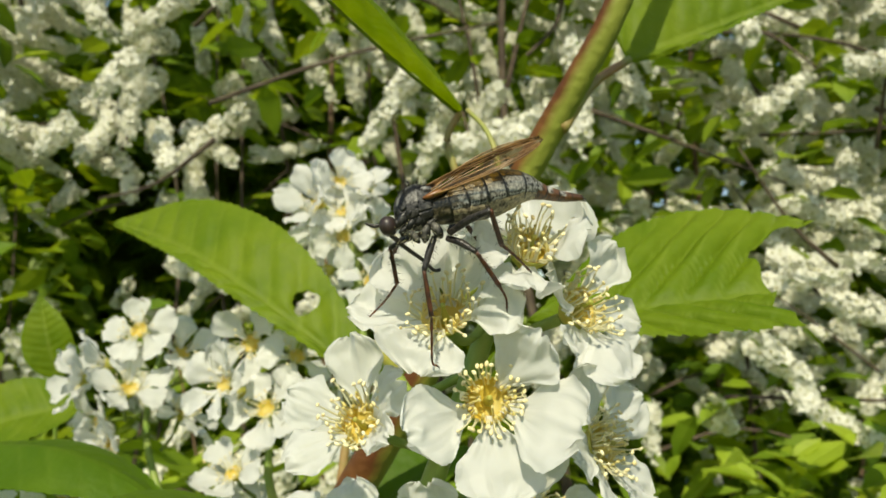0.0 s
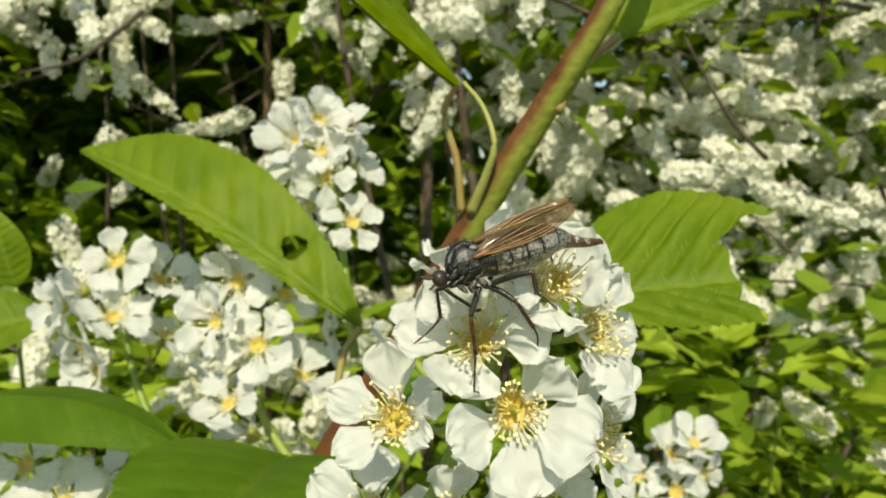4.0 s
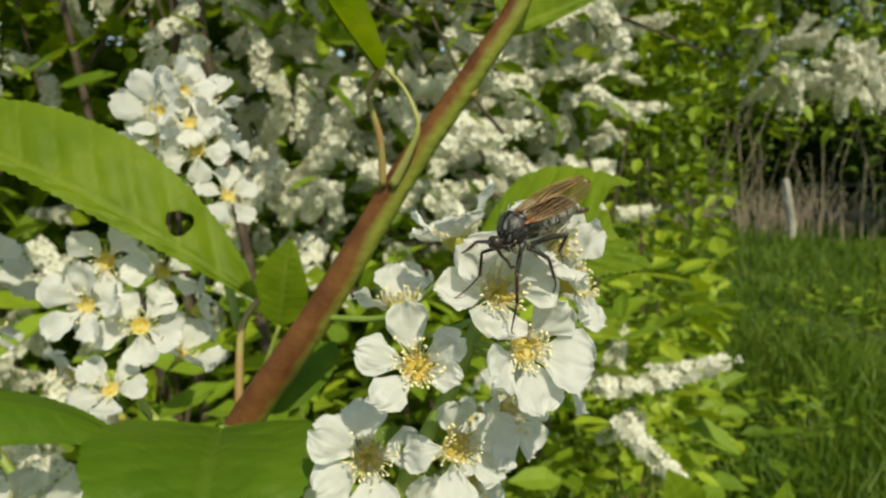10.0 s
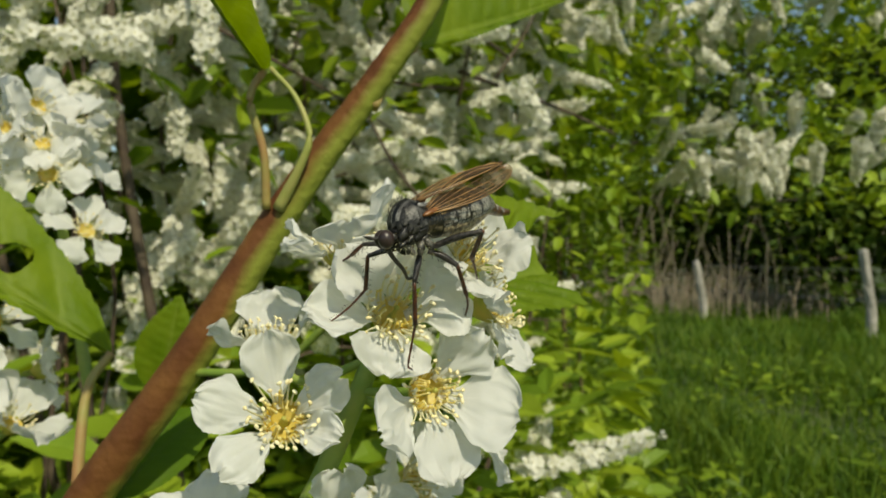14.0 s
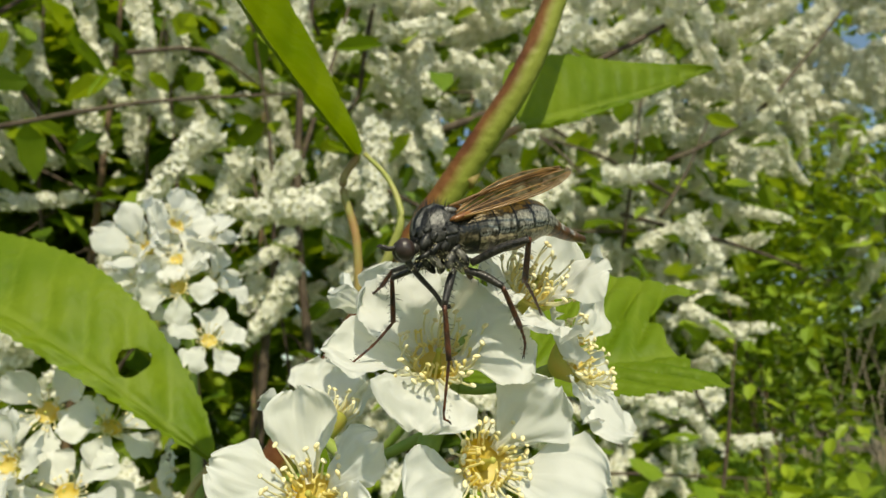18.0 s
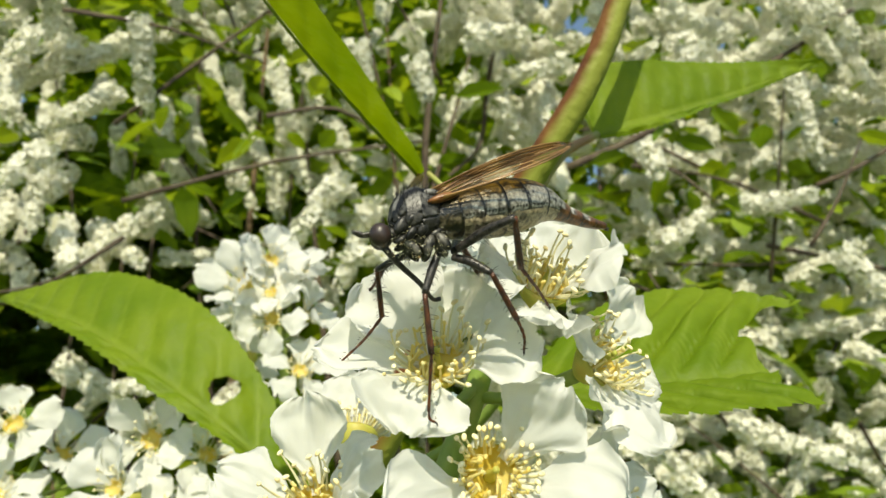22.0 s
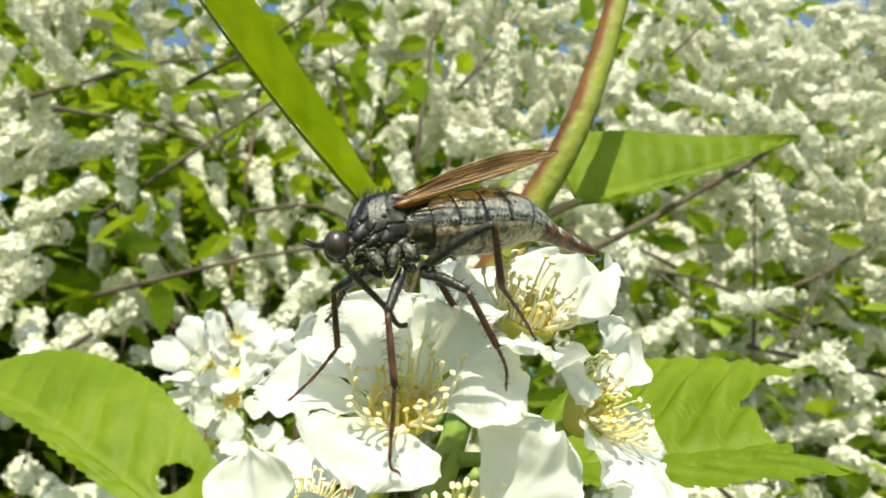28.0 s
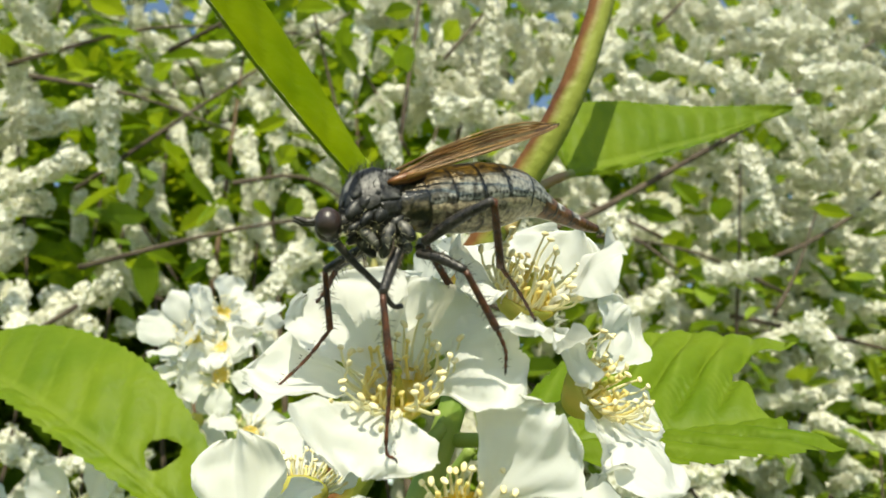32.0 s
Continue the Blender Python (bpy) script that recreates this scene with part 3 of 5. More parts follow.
spray = thing("flower_spray", (-0.3, 6.0, -1.8), "white bird cherry blossom spray with a fly on it", "flower")
RACHIS = [(0.55, 5.75, 0.75), (0.40, 5.75, 0.1), (0.10, 5.85, -0.7), (-0.30, 6.1, -1.7), (-0.75, 6.9, -2.9), (-1.45, 9.6, -3.0)]
part("rachis", tube(RACHIS, [0.05, 0.075, 0.085, 0.095, 0.10, 0.11], 10, 40), STALK, spray, "green flower stalk")
FLOWERS = [
    ((0.30, 5.08, -0.54), (0.02, -0.97, 0.22), [(0.65, 4.81, -0.09, 0.92), (0.86, 4.70, -0.72, 1.18), (0.36, 4.85, -1.17, 1.08), (-0.25, 4.79, -0.72, 0.95)], 0.275, 1, (0.12, 5.83, -0.65), 0.70, 0.16),
    ((0.03, 5.10, 0.02), (-0.10, -0.78, 0.62), [(-0.33, 5.16, 0.52, 1.2), (0.20, 5.20, 0.58, 1.15), (0.55, 4.87, 0.16, 1.1), (-0.16, 4.86, -0.36, 1.15), (-0.63, 5.12, 0.06, 0.85)], 0.265, 2, (0.38, 5.78, 0.0), 0.55, 0.26),
    ((0.61, 5.02, 0.44), (0.20, -0.70, 0.68), [(0.95, 4.66, 0.56, 0.85), (0.94, 5.20, 0.86, 1.2), (0.57, 4.62, 0.16, 0.9), (0.22, 4.82, 0.50, 0.9), (0.40, 5.42, 0.82, 1.0)], 0.245, 3, (0.50, 5.75, 0.55), 0.25, 0.24),
    ((0.94, 5.18, 0.04), (0.62, -0.68, 0.38), [(1.27, 5.42, 0.52, 0.85), (1.44, 5.56, -0.12, 0.95), (1.24, 5.02, -0.44, 1.2), (0.72, 4.84, 0.26, 0.95), (0.84, 4.86, -0.30, 0.8)], 0.24, 4, (0.36, 5.77, -0.1), 0.50, 0.21),
    ((-0.61, 5.58, -0.74), (-0.28, -0.86, 0.42), [(-1.20, 5.75, -0.52, 1.0), (-0.70, 5.70, -0.08, 1.05), (-0.27, 5.26, -0.38, 0.9), (-0.36, 5.10, -0.80, 0.75), (-1.14, 5.38, -0.98, 0.95)], 0.210, 5, (-0.02, 5.90, -1.0), 0.45, 0.24),
    ((0.05, 5.98, 0.44), (-0.10, 0.20, 0.95), [(-0.33, 6.28, 0.70, 0.7), (0.46, 5.80, 1.04, 0.8), (0.10, 6.45, 0.62, 1.0), (-0.46, 5.96, 0.55, 0.95), (-0.06, 5.58, 0.72, 1.2)], 0.24, 6, (0.42, 5.76, 0.2), 0.5, 0.20),
    ((-0.40, 6.46, -0.32), (0.10, 0.45, 0.87), [(-0.37, 6.58, 0.18, 1.4), (-0.88, 6.72, -0.20, 0.8), (0.08, 6.72, -0.04, 0.9), (-0.22, 7.02, -0.18, 0.9)], 0.21, 7, (0.20, 5.82, -0.4), 0.3, 0.18),
    ((-0.87, 6.40, -1.93), (-0.30, -0.88, 0.38), [(-1.46, 6.56, -1.56, 1.15), (-0.83, 6.68, -1.36, 1.1), (-0.26, 6.38, -1.92, 1.0), (-0.95, 5.95, -2.42, 1.1), (-1.48, 6.38, -2.20, 1.1)], 0.245, 11, (-0.35, 6.15, -1.8), 0.4, 0.24),
    ((-0.11, 5.76, -1.73), (-0.05, -0.92, 0.35), [(-0.18, 5.62, -1.15, 0.95), (0.50, 5.50, -1.57, 1.1), (0.42, 5.66, -2.10, 1.05), (-0.24, 5.50, -2.36, 1.1), (-0.56, 6.10, -1.85, 0.9)], 0.235, 12, (-0.28, 6.1, -1.6), 0.3, 0.22),
]
for row in FLOWERS:
    near_flower(spray, *row)
for c, axis, spin, seed, foot in [((1.12, 5.62, -0.95), (0.70, -0.55, 0.20), 25, 13, (0.12, 5.85, -0.7)), ((0.62, 5.95, -1.55), (0.45, -0.75, 0.10), 0, 14, (-0.1, 6.0, -1.3)),
                                  ((-1.55, 7.30, -3.05), (-0.30, -0.80, 0.30), 30, 15, (-0.6, 6.7, -2.5)), ((-0.40, 6.10, -2.75), (-0.05, -0.95, 0.10), 5, 16, (-0.55, 6.5, -2.4)),
                                  ((0.45, 6.35, -2.55), (0.60, -0.65, -0.05), 50, 17, (-0.45, 6.3, -2.1))]:
    near_flower(spray, c, axis, ring_tips(c, axis, 0.64, spin, 0.18, seed), 0.245, seed, foot)

# middle-distance sprays share a few blossom patterns
PATTERNS = []
for k in range(9):
    z, o = V(0, 0, 1), V(0, 0, 0)
    stem_shape, cup = tube([(0, 0, -0.75), (0.05, 0.02, -0.4), (0, 0, -0.13)], [0.03, 0.03, 0.04], 6, 5), cup_shape(o, z, 0.140, 14)
    both = joined([cup, stem_shape, pistil_shape(o, z)])
    idx = [2 if f < 56 else 0 for f in range(len(cup[1]))] + [1] * len(stem_shape[1]) + [2] * (len(both[1]) - len(cup[1]) - len(stem_shape[1]))
    fil, ant = stamen_shapes(o, z, 40 + k, 18, 0.20, 4)
    both2 = joined([fil, ant])
    PATTERNS.append((mesh_of("blossom_cup", both[0] * 0.01, both[1], [CUP, STALK, PISTIL], idx),
                     [mesh_of("blossom_petal", p[0] * 0.01, p[1], PETAL) for p in (petal_shape(o, z, t, random.Random(k * 5 + i).uniform(0.215, 0.27), 60 + 7 * k + i, 10, 8, 1.5) for i, t in enumerate(ring_tips(o, z, 0.62, 20 * k, (0.05, 0.3, -0.2, 0.55, 0.12, -0.05, 0.4, 0.2, 0.75)[k], k)))],
                     mesh_of("blossom_stamens", both2[0] * 0.01, both2[1], [FILAMENT, ANTHER], [0] * len(fil[1]) + [1] * len(ant[1]))))


def mid_spray(label, line, count, seed, open_to, size=1.0, spread=0.75):
    """A whole raceme: stalk and blossoms turned outward and toward open_to."""
    r = random.Random(seed)
    pts = spline(line, 40)
    at = pts[0]
    th = thing("flower_spray", at, label, "flower", "blossom sprays on the shoot")
    part("rachis", tube(line, [0.05, 0.07, 0.09], 8, 24), STALK, th, "green flower stalk")
    d = unit(pts[-1] - pts[0])
    s, u = across(d, open_to)
    for k in range(count):
        f = (k + 0.4) / count
        p = pts[int(f * 32)]
        a = k * 2.4 + r.uniform(-0.4, 0.4)
        out = unit(math.cos(a) * u + math.sin(a) * s + unit(open_to) * 0.75 - d * 0.15)
        axis = unit(out + unit(open_to) * 0.35 + V(r.uniform(-0.55, 0.55), r.uniform(-0.4, 0.4), r.uniform(-0.55, 0.55)))
        c = p + out * spread * r.uniform(0.75, 1.25)
        q, w = across(axis, V(r.uniform(-1, 1), r.uniform(-1, 1), r.uniform(-1, 1)))
        cup, petals, st = PATTERNS[r.randrange(9)]
        sz = size * r.uniform(0.88, 1.1)
        fl = placed("flower", cup, th, c, np.column_stack([q, w, axis]), sz)
        for pm in petals:
            new("petal", pm).parent = fl
        tagged(new("stamen_ring", st), kind="stuff").parent = fl
    return th


mid_spray("upright white blossom spray behind a leaf, partly in shade", [(-1.90, 13.2, 2.45), (-1.82, 13.0, 1.90), (-1.6, 12.8, 1.05), (-1.3, 11.8, -1.6)], 11, 1, (-0.1, -0.9, 0.3), 0.98, 0.50)
mid_spray("white blossom spray with golden centres under a leaf", [(-2.75, 13.0, -0.55), (-3.0, 12.5, -1.5), (-3.0, 12.1, -2.6), (-2.2, 11.4, -3.6)], 10, 2, (-0.25, -0.9, 0.25), 1.1, 0.95)
mid_spray("white blossom spray with golden centres in full sun", [(-6.0, 15.0, -0.35), (-6.2, 14.8, -1.3), (-6.1, 14.6, -2.4), (-5.0, 13.6, -4.4)], 10, 3, (-0.1, -0.9, 0.3), 1.2, 1.1)
mid_spray("white blossom spray low beside broad leaves", [(-6.0, 10.3, -2.9), (-5.0, 10.1, -3.2), (-4.2, 10.0, -3.9), (-2.6, 10.2, -4.0)], 9, 4, (0.0, -0.75, 0.6), 1.1, 0.7)
mid_spray("white blossom spray below, sunlit against green leaves", [(6.2, 15.3, -5.0), (5.6, 15.2, -5.8), (4.6, 15.0, -7.0), (2.4, 13.8, -8.4)], 11, 5, (0.0, -0.8, 0.55), 1.05, 0.72)


# ---------- the fly ----------
fly = thing("dance_fly", (0.0, 4.7, 0.3), "dark grey long-legged fly with smoky wings sitting on a blossom", "fly")


def swept(points, radii, sides=20, n=24, hint=(0, 0, 1), flat=1.0):
    return tube(points, radii, sides, n, hint, flat)


HEAD = V(-0.295, 4.575, 0.575)
def coated(name, shape, mat, colour, parent, label=""):
    """A part whose colour pattern is colour(place), kept on its points."""
    ob = part(name, shape, mat, parent, label)
    at = ob.data.attributes.new("coat", "FLOAT_COLOR", "POINT")
    at.data.foreach_set("color", np.array([(*colour(v), 1.0) for v in shape[0]], np.float32).ravel())
    return ob


def blend(a, b, f):
    f = min(1.0, max(0.0, f))
    return tuple(p + (q - p) * f for p, q in zip(a, b))


def crackle(v, scale):
    """Distance from the joints between small plates, 0 on a joint."""
    d = noise.voronoi(Vector(v) * scale)[0]
    return d[1] - d[0]


BLACK, DUST, PALE_DUST = (0.006, 0.006, 0.006), (0.034, 0.032, 0.029), (0.15, 0.146, 0.136)


def pleura(v):
    """Grey-dusted side plates with black seams."""
    n = noise.noise(Vector(v) * 26)
    return blend(BLACK, blend(DUST, PALE_DUST, n * 1.2), (crackle(v, 15) - 0.03) / 0.16 + 0.25 * n)


coated("head", ball(HEAD + V(0.012, 0, 0), [(0.045, 0, 0.0), (0, 0.062, 0), (0.0, 0, 0.062)], 18, 12), ARMOUR, pleura, fly)
part("eye", ball(HEAD + V(-0.004, -0.024, 0.002), [(0.052, 0, 0.004), (0, 0.050, 0), (-0.006, 0, 0.060)], 22, 14), FLY_EYE, fly, "brown faceted eye")
part("eye", ball(HEAD + V(-0.004, 0.028, 0.002), [(0.052, 0, 0.004), (0, 0.046, 0), (-0.006, 0, 0.060)], 22, 14), FLY_EYE, fly, "brown faceted eye")
for dy in (-0.012, 0.014):
    part("antenna", tube([HEAD + V(-0.045, dy, 0.012), HEAD + V(-0.085, dy, 0.006), HEAD + V(-0.105, dy * 1.2, 0.012), HEAD + V(-0.140, dy * 1.4, 0.022)], [0.012, 0.010, 0.012, 0.003], 7, 8), LEG_BLACK, fly)
part("proboscis", tube([HEAD + V(0.015, 0, -0.05), HEAD + V(0.09, 0.05, -0.12), HEAD + V(0.20, 0.12, -0.20), V(-0.03, 4.76, 0.315), V(0.012, 4.775, 0.318)], [0.018, 0.015, 0.013, 0.011, 0.012], 8, 16), LEG_BLACK, fly, "long black piercing mouthpart")
coated("neck", tube([HEAD + V(0.03, 0, 0.0), V(-0.22, 4.575, 0.60)], [0.03, 0.04], 10), ARMOUR, pleura, fly)
THX = V(-0.118, 4.585, 0.665)
BODY = unit(V(0.96, 0.12, 0.10))
side_v, up_v = across(BODY, (-0.15, 0.05, 1))
shape = swept([THX - BODY * 0.142, THX - BODY * 0.120, THX - BODY * 0.07, THX, THX + BODY * 0.08, THX + BODY * 0.145], [0.022, 0.066, 0.106, 0.124, 0.108, 0.05], 132, 90, up_v, 1.0)
DOME = 1.42
for k, v in enumerate(shape[0]):
    h = np.dot(v - THX, up_v)
    if h > 0:
        v = v + up_v * h * (DOME - 1)
    else:
        v = v - unit(v - THX) * 0.012 * max(0.0, 1 - crackle(v, 15) / 0.10)
    shape[0][k] = v


def back_pattern(v):
    """Grey dusted back with black lengthwise stripes; seamed side plates below."""
    q = v - THX
    a, h, t = abs(np.dot(q, side_v)), np.dot(q, up_v), np.dot(q, BODY)
    n = noise.noise(Vector(v) * 45)
    if h < 0.035 + 0.01 * n:
        return pleura(v)
    w = 0.024 * (1.0 - 0.3 * abs(t) / 0.14)
    d = min(abs(a - 0.030), abs(a - 0.078) * 1.1, a * 2.2 if t < 0.05 else 1.0)
    dust = blend((0.060, 0.058, 0.054), (0.25, 0.245, 0.23), 0.30 + 0.5 * n + 1.8 * max(0, t - 0.05) + (0.3 if t < -0.09 else 0))
    return blend(BLACK, dust, (d - w * 0.55) / 0.007)


coated("thorax", shape, ARMOUR, back_pattern, fly, "humped thorax, grey-dusted with black lengthwise stripes")
coated("scutellum", ball(THX + BODY * 0.135 + up_v * 0.105, [BODY * 0.036, side_v * 0.062, up_v * 0.030], 20, 12), ARMOUR, lambda v: blend(DUST, (0.46, 0.455, 0.44), 0.7 + noise.noise(Vector(v) * 40)), fly, "silvery shield behind the thorax")
for q in (-1, 1):
    coated("wing_callus", ball(THX + BODY * 0.075 + up_v * 0.118 + V(0, q * 0.075, 0), [BODY * 0.040, V(0, 0.022, 0), up_v * 0.020], 14, 10), ARMOUR, lambda v: blend(DUST, (0.44, 0.435, 0.42), 0.6 + noise.noise(Vector(v) * 40)), fly, "silvery callus at the wing root")
for dx, dy, dz, a, b, lean in ((-0.030, -0.062, -0.148, 0.022, 0.058, 0.80), (0.050, -0.070, -0.142, 0.026, 0.050, -0.30), (0.120, -0.060, -0.122, 0.028, 0.052, 0.65),
                               (-0.030, 0.062, -0.148, 0.022, 0.058, 0.80), (0.050, 0.070, -0.142, 0.026, 0.050, -0.30), (0.120, 0.060, -0.122, 0.028, 0.052, 0.65)):
    long_way = unit(V(math.sin(lean), 0, -math.cos(lean)))
    coated("coxa", ball(THX + V(dx, dy, dz), [np.cross(long_way, V(0, 1, 0)) * a, V(0, a * 0.85, 0), long_way * b], 20, 14), ARMOUR, lambda v: blend(BLACK, (0.17, 0.16, 0.135), 0.55 + 1.4 * noise.noise(Vector(v) * 34)), fly, "grey-dusted hip joint")
for dx, dz, a, b in ((-0.085, -0.045, 0.034, 0.046), (-0.030, -0.015, 0.032, 0.034), (-0.035, -0.085, 0.030, 0.036), (0.025, -0.060, 0.032, 0.050), (0.030, 0.020, 0.028, 0.028), (0.085, -0.020, 0.030, 0.042), (0.085, -0.090, 0.034, 0.030), (0.125, 0.010, 0.024, 0.034), (-0.075, -0.110, 0.036, 0.026)):
    for q in (-1, 1):
        width = 0.095 * math.sqrt(max(0.2, 1 - (dx / 0.16) ** 2 - (dz / 0.17) ** 2))
        coated("side_plate", ball(THX + BODY * dx + V(0, q * width, dz), [BODY * a + V(0, 0, 0.008), V(0, 0.022, 0), V(0.010, 0, b)], 16, 10), ARMOUR, lambda v: blend(BLACK, blend(DUST, PALE_DUST, noise.noise(Vector(v) * 35)), 0.42 + 1.5 * noise.noise(Vector(v) * 22 + Vector((3, 0, 0)))), fly)
AB = [V(-0.05, 4.592, 0.668), V(0.056, 4.601, 0.694), V(0.135, 4.611, 0.718), V(0.217, 4.631, 0.743), V(0.329, 4.658, 0.772), V(0.415, 4.679, 0.797), V(0.504, 4.711, 0.817), V(0.581, 4.747, 0.818), V(0.644, 4.777, 0.808), V(0.708, 4.807, 0.795), V(0.805, 4.853, 0.780), V(0.894, 4.905, 0.778), V(0.965, 4.946, 0.780)]
AB_R = [0.090, 0.114, 0.130, 0.141, 0.147, 0.136, 0.112, 0.084, 0.061, 0.046, 0.037, 0.029, 0.020]
line = spline(AB, 240)
line_r = np.interp(np.linspace(0, 1, 241), np.linspace(0, 1, 13), AB_R)
RINGS = [-0.05, 0.065, 0.160, 0.270, 0.388, 0.515, 0.612, 0.690, 0.775, 0.868, 0.965]
LOW = -0.44
GOLD, SILVER, TAN, RUST = (0.26, 0.165, 0.030), (0.62, 0.61, 0.58), (0.42, 0.35, 0.23), (0.17, 0.075, 0.030)
for k in range(10):
    i0, i1 = (int(np.argmin(abs(line[:, 0] - x))) for x in RINGS[k:k + 2])
    i1 = min(240, i1 + 3)
    rows, sides = 26, 112
    ts = np.linspace(i0, i1, rows)
    pts = [np.array([np.interp(t, np.arange(241), line[:, c]) for c in range(3)]) for t in ts]
    along = np.linspace(0, 1, rows)
    rr = [np.interp(t, np.arange(241), line_r) * (0.962 + 0.045 * math.sin(math.pi * min(0.62, f))) * (0.955 if f > 0.96 else 1) for t, f in zip(ts, along)]
    verts, faces = tube(pts, rr, sides, None, (0, 0, 1), 1.02)
    tones = []
    for i, v in enumerate(verts):
        f, q = along[i // sides], v - pts[i // sides]
        n1, n2 = noise.noise(Vector(v) * 30), noise.noise(Vector(v) * 75)
        h = q[2] / max(np.linalg.norm(q), 1e-6) + 0.05 * n1
        gold = blend((0.020, 0.013, 0.006), GOLD, (0.2, 0.35, 0.65, 0.8, 0.8, 0.8, 0.8, 0.8, 0.8, 0.8)[k] + 1.1 * n1 + 0.8 * n2)
        plate = blend(SILVER, (0.10, 0.088, 0.07), -0.02 + 1.3 * n1 + 1.2 * n2 + (0.9, 0.80, 0.40, 0.15, 0.05, 0.15, 0.4, 0.4, 0.4, 0.4)[k])
        belly = blend(TAN, (0.07, 0.05, 0.03), -0.30 + 1.5 * n1 + 0.9 * n2 + (0.9, 0.85, 0.45, 0.2, 0.1, 0.0, 0.1, 0.2, 0.2, 0.2)[k])
        if k == 0:
            tone = blend(BLACK, blend((0.06, 0.045, 0.02), (0.20, 0.17, 0.12), 1.6 * n1), 0.45 + 1.4 * n2 + n1)
        elif k < 6:
            top = (0.30, 0.24, 0.26, 0.32, 0.50, 0.70)[k]
            if h > top:
                tone = gold if k < 5 else plate
                tone = blend(BLACK, tone, (h - top) / 0.10 + 0.5 * n2)
            elif h > LOW:
                tone = blend(BLACK, plate, min(top - h, h - LOW) / 0.07 + 0.1)
                if k > 0 and k < 5:
                    dot = min(math.hypot((f - c) * 0.115, (h - LOW - 0.15) * line_r[i0]) for c in (0.22, 0.36, 0.50, 0.64, 0.78))
                    tone = blend(BLACK, tone, (dot - 0.0045) / 0.004)
                    if f < 0.14:
                        tone = blend(tone, BLACK, 0.7 + n2)
            else:
                tone = belly
        else:
            rust = blend(RUST, (0.05, 0.025, 0.015), 0.2 + 1.3 * n1 + n2)
            tone = blend(rust, plate, (0.55 - f) * 6 if h > -0.2 and k < 9 else 0.0)
        if f > 0.85 and (h > LOW or n1 > 0.1):
            tone = blend(tone, BLACK, min(1.0, (f - 0.85) / 0.05))
        dent = 1 - 0.035 * math.exp(-((h - LOW) / 0.07) ** 2) if 0 < k < 6 else 1
        verts[i] = pts[i // sides] + q * dent * (1 + 0.010 * n1)
        tones.append(tone)
    ob = part("abdomen_segment", (verts, faces), PLATES, fly, ("", "", "gold-brown above, silvery flank with a row of black dots", "gold-brown above, silvery flank with a row of black dots", "gold-brown above, silvery flank with a row of black dots", "", "", "rust-brown tail segment", "rust-brown tail segment", "rust-brown tail segment")[k])
    at = ob.data.attributes.new("coat", "FLOAT_COLOR", "POINT")
    at.data.foreach_set("color", np.array([(*t, 1.0) for t in tones], np.float32).ravel())
part("tail", joined([tube([line[236], V(1.00, 4.970, 0.772)], [0.012, 0.003], 6), tube([line[236] - V(0, 0, 0.010), V(0.995, 4.965, 0.758)], [0.011, 0.003], 6)]), LEG_BLACK, fly)


def wing_shape(base, tip, lateral, half, lift):
    base, tip = np.asarray(base, float), np.asarray(tip, float)
    d = tip - base
    s = unit(lateral - unit(d) * np.dot(lateral, unit(d)))
    n = np.cross(unit(d), s)
    if n[2] < 0:
        n = -n

    def fn(u, v):
        w = half * (math.sin(math.pi * min(1, 0.06 + 0.94 * u) ** 1.25) ** 0.62 if u < 0.995 else 0.08)
        x = v * w + 0.10 * half * u
        return base + d * u + s * x + n * (lift * (v * v - 0.4) * half + 0.012 * math.sin(math.pi * u) + 0.006 * math.sin(7 * v + 3 * u))

    verts, faces = sheet(26, 12, fn)
    veins = []
    for v0, v1, r in ((-0.99, -0.98, 0.004), (-0.72, -0.80, 0.005), (-0.45, -0.50, 0.0045), (-0.15, -0.2, 0.004), (0.15, 0.25, 0.004), (0.42, 0.60, 0.0035), (0.7, 0.85, 0.005), (0.98, 0.99, 0.005)):
        veins.append(tube([fn(u * 0.97, v0 * (1 - u) + v1 * u) for u in np.linspace(0.02, 0.98, 12)], [r, r * 0.6], 5))
    for u0, a, b in ((0.42, -0.45, -0.15), (0.58, -0.15, 0.2), (0.66, 0.2, 0.55), (0.30, 0.15, 0.42)):
        veins.append(tube([fn(u0, a), fn(u0 + 0.02, b)], [0.0025, 0.0025], 5))
    return (verts, faces), veins


for base, tip, lat, lift in ((V(-0.030, 4.485, 0.752), V(0.660, 4.535, 1.085), V(-0.10, -0.72, -0.68), 0.05), (V(-0.070, 4.61, 0.815), V(0.66, 4.60, 1.115), V(0.10, 0.88, 0.14), 0.05)):
    w, v = wing_shape(base, tip, lat, 0.138, lift)
    wing = part("wing", w, WING, fly, "smoky brown see-through wing")
    part("wing_root", ball(np.asarray(base) + V(0.03, 0, 0.0), [V(0.08, 0.01, 0.030), V(0, 0.024, 0), V(-0.006, 0, 0.020)], 12, 8), AMBER, wing, "amber wing root")
    for piece in v:
        part("wing_vein", piece, VEIN, wing)


def hairs(points, normals, length, seed, thick=0.0022):
    r = random.Random(seed)
    out = []
    for p, nn in zip(points, normals):
        t = unit(nn + V(r.uniform(-0.4, 0.4), r.uniform(-0.4, 0.4), r.uniform(-0.3, 0.4)))
        ln = length * r.uniform(0.6, 1.2)
        out.append(tube([p, p + t * ln * 0.6, p + t * ln + V(0.15, 0, -0.05) * ln], [thick, thick * 0.7, thick * 0.25], 4, caps=False))
    return joined(out)


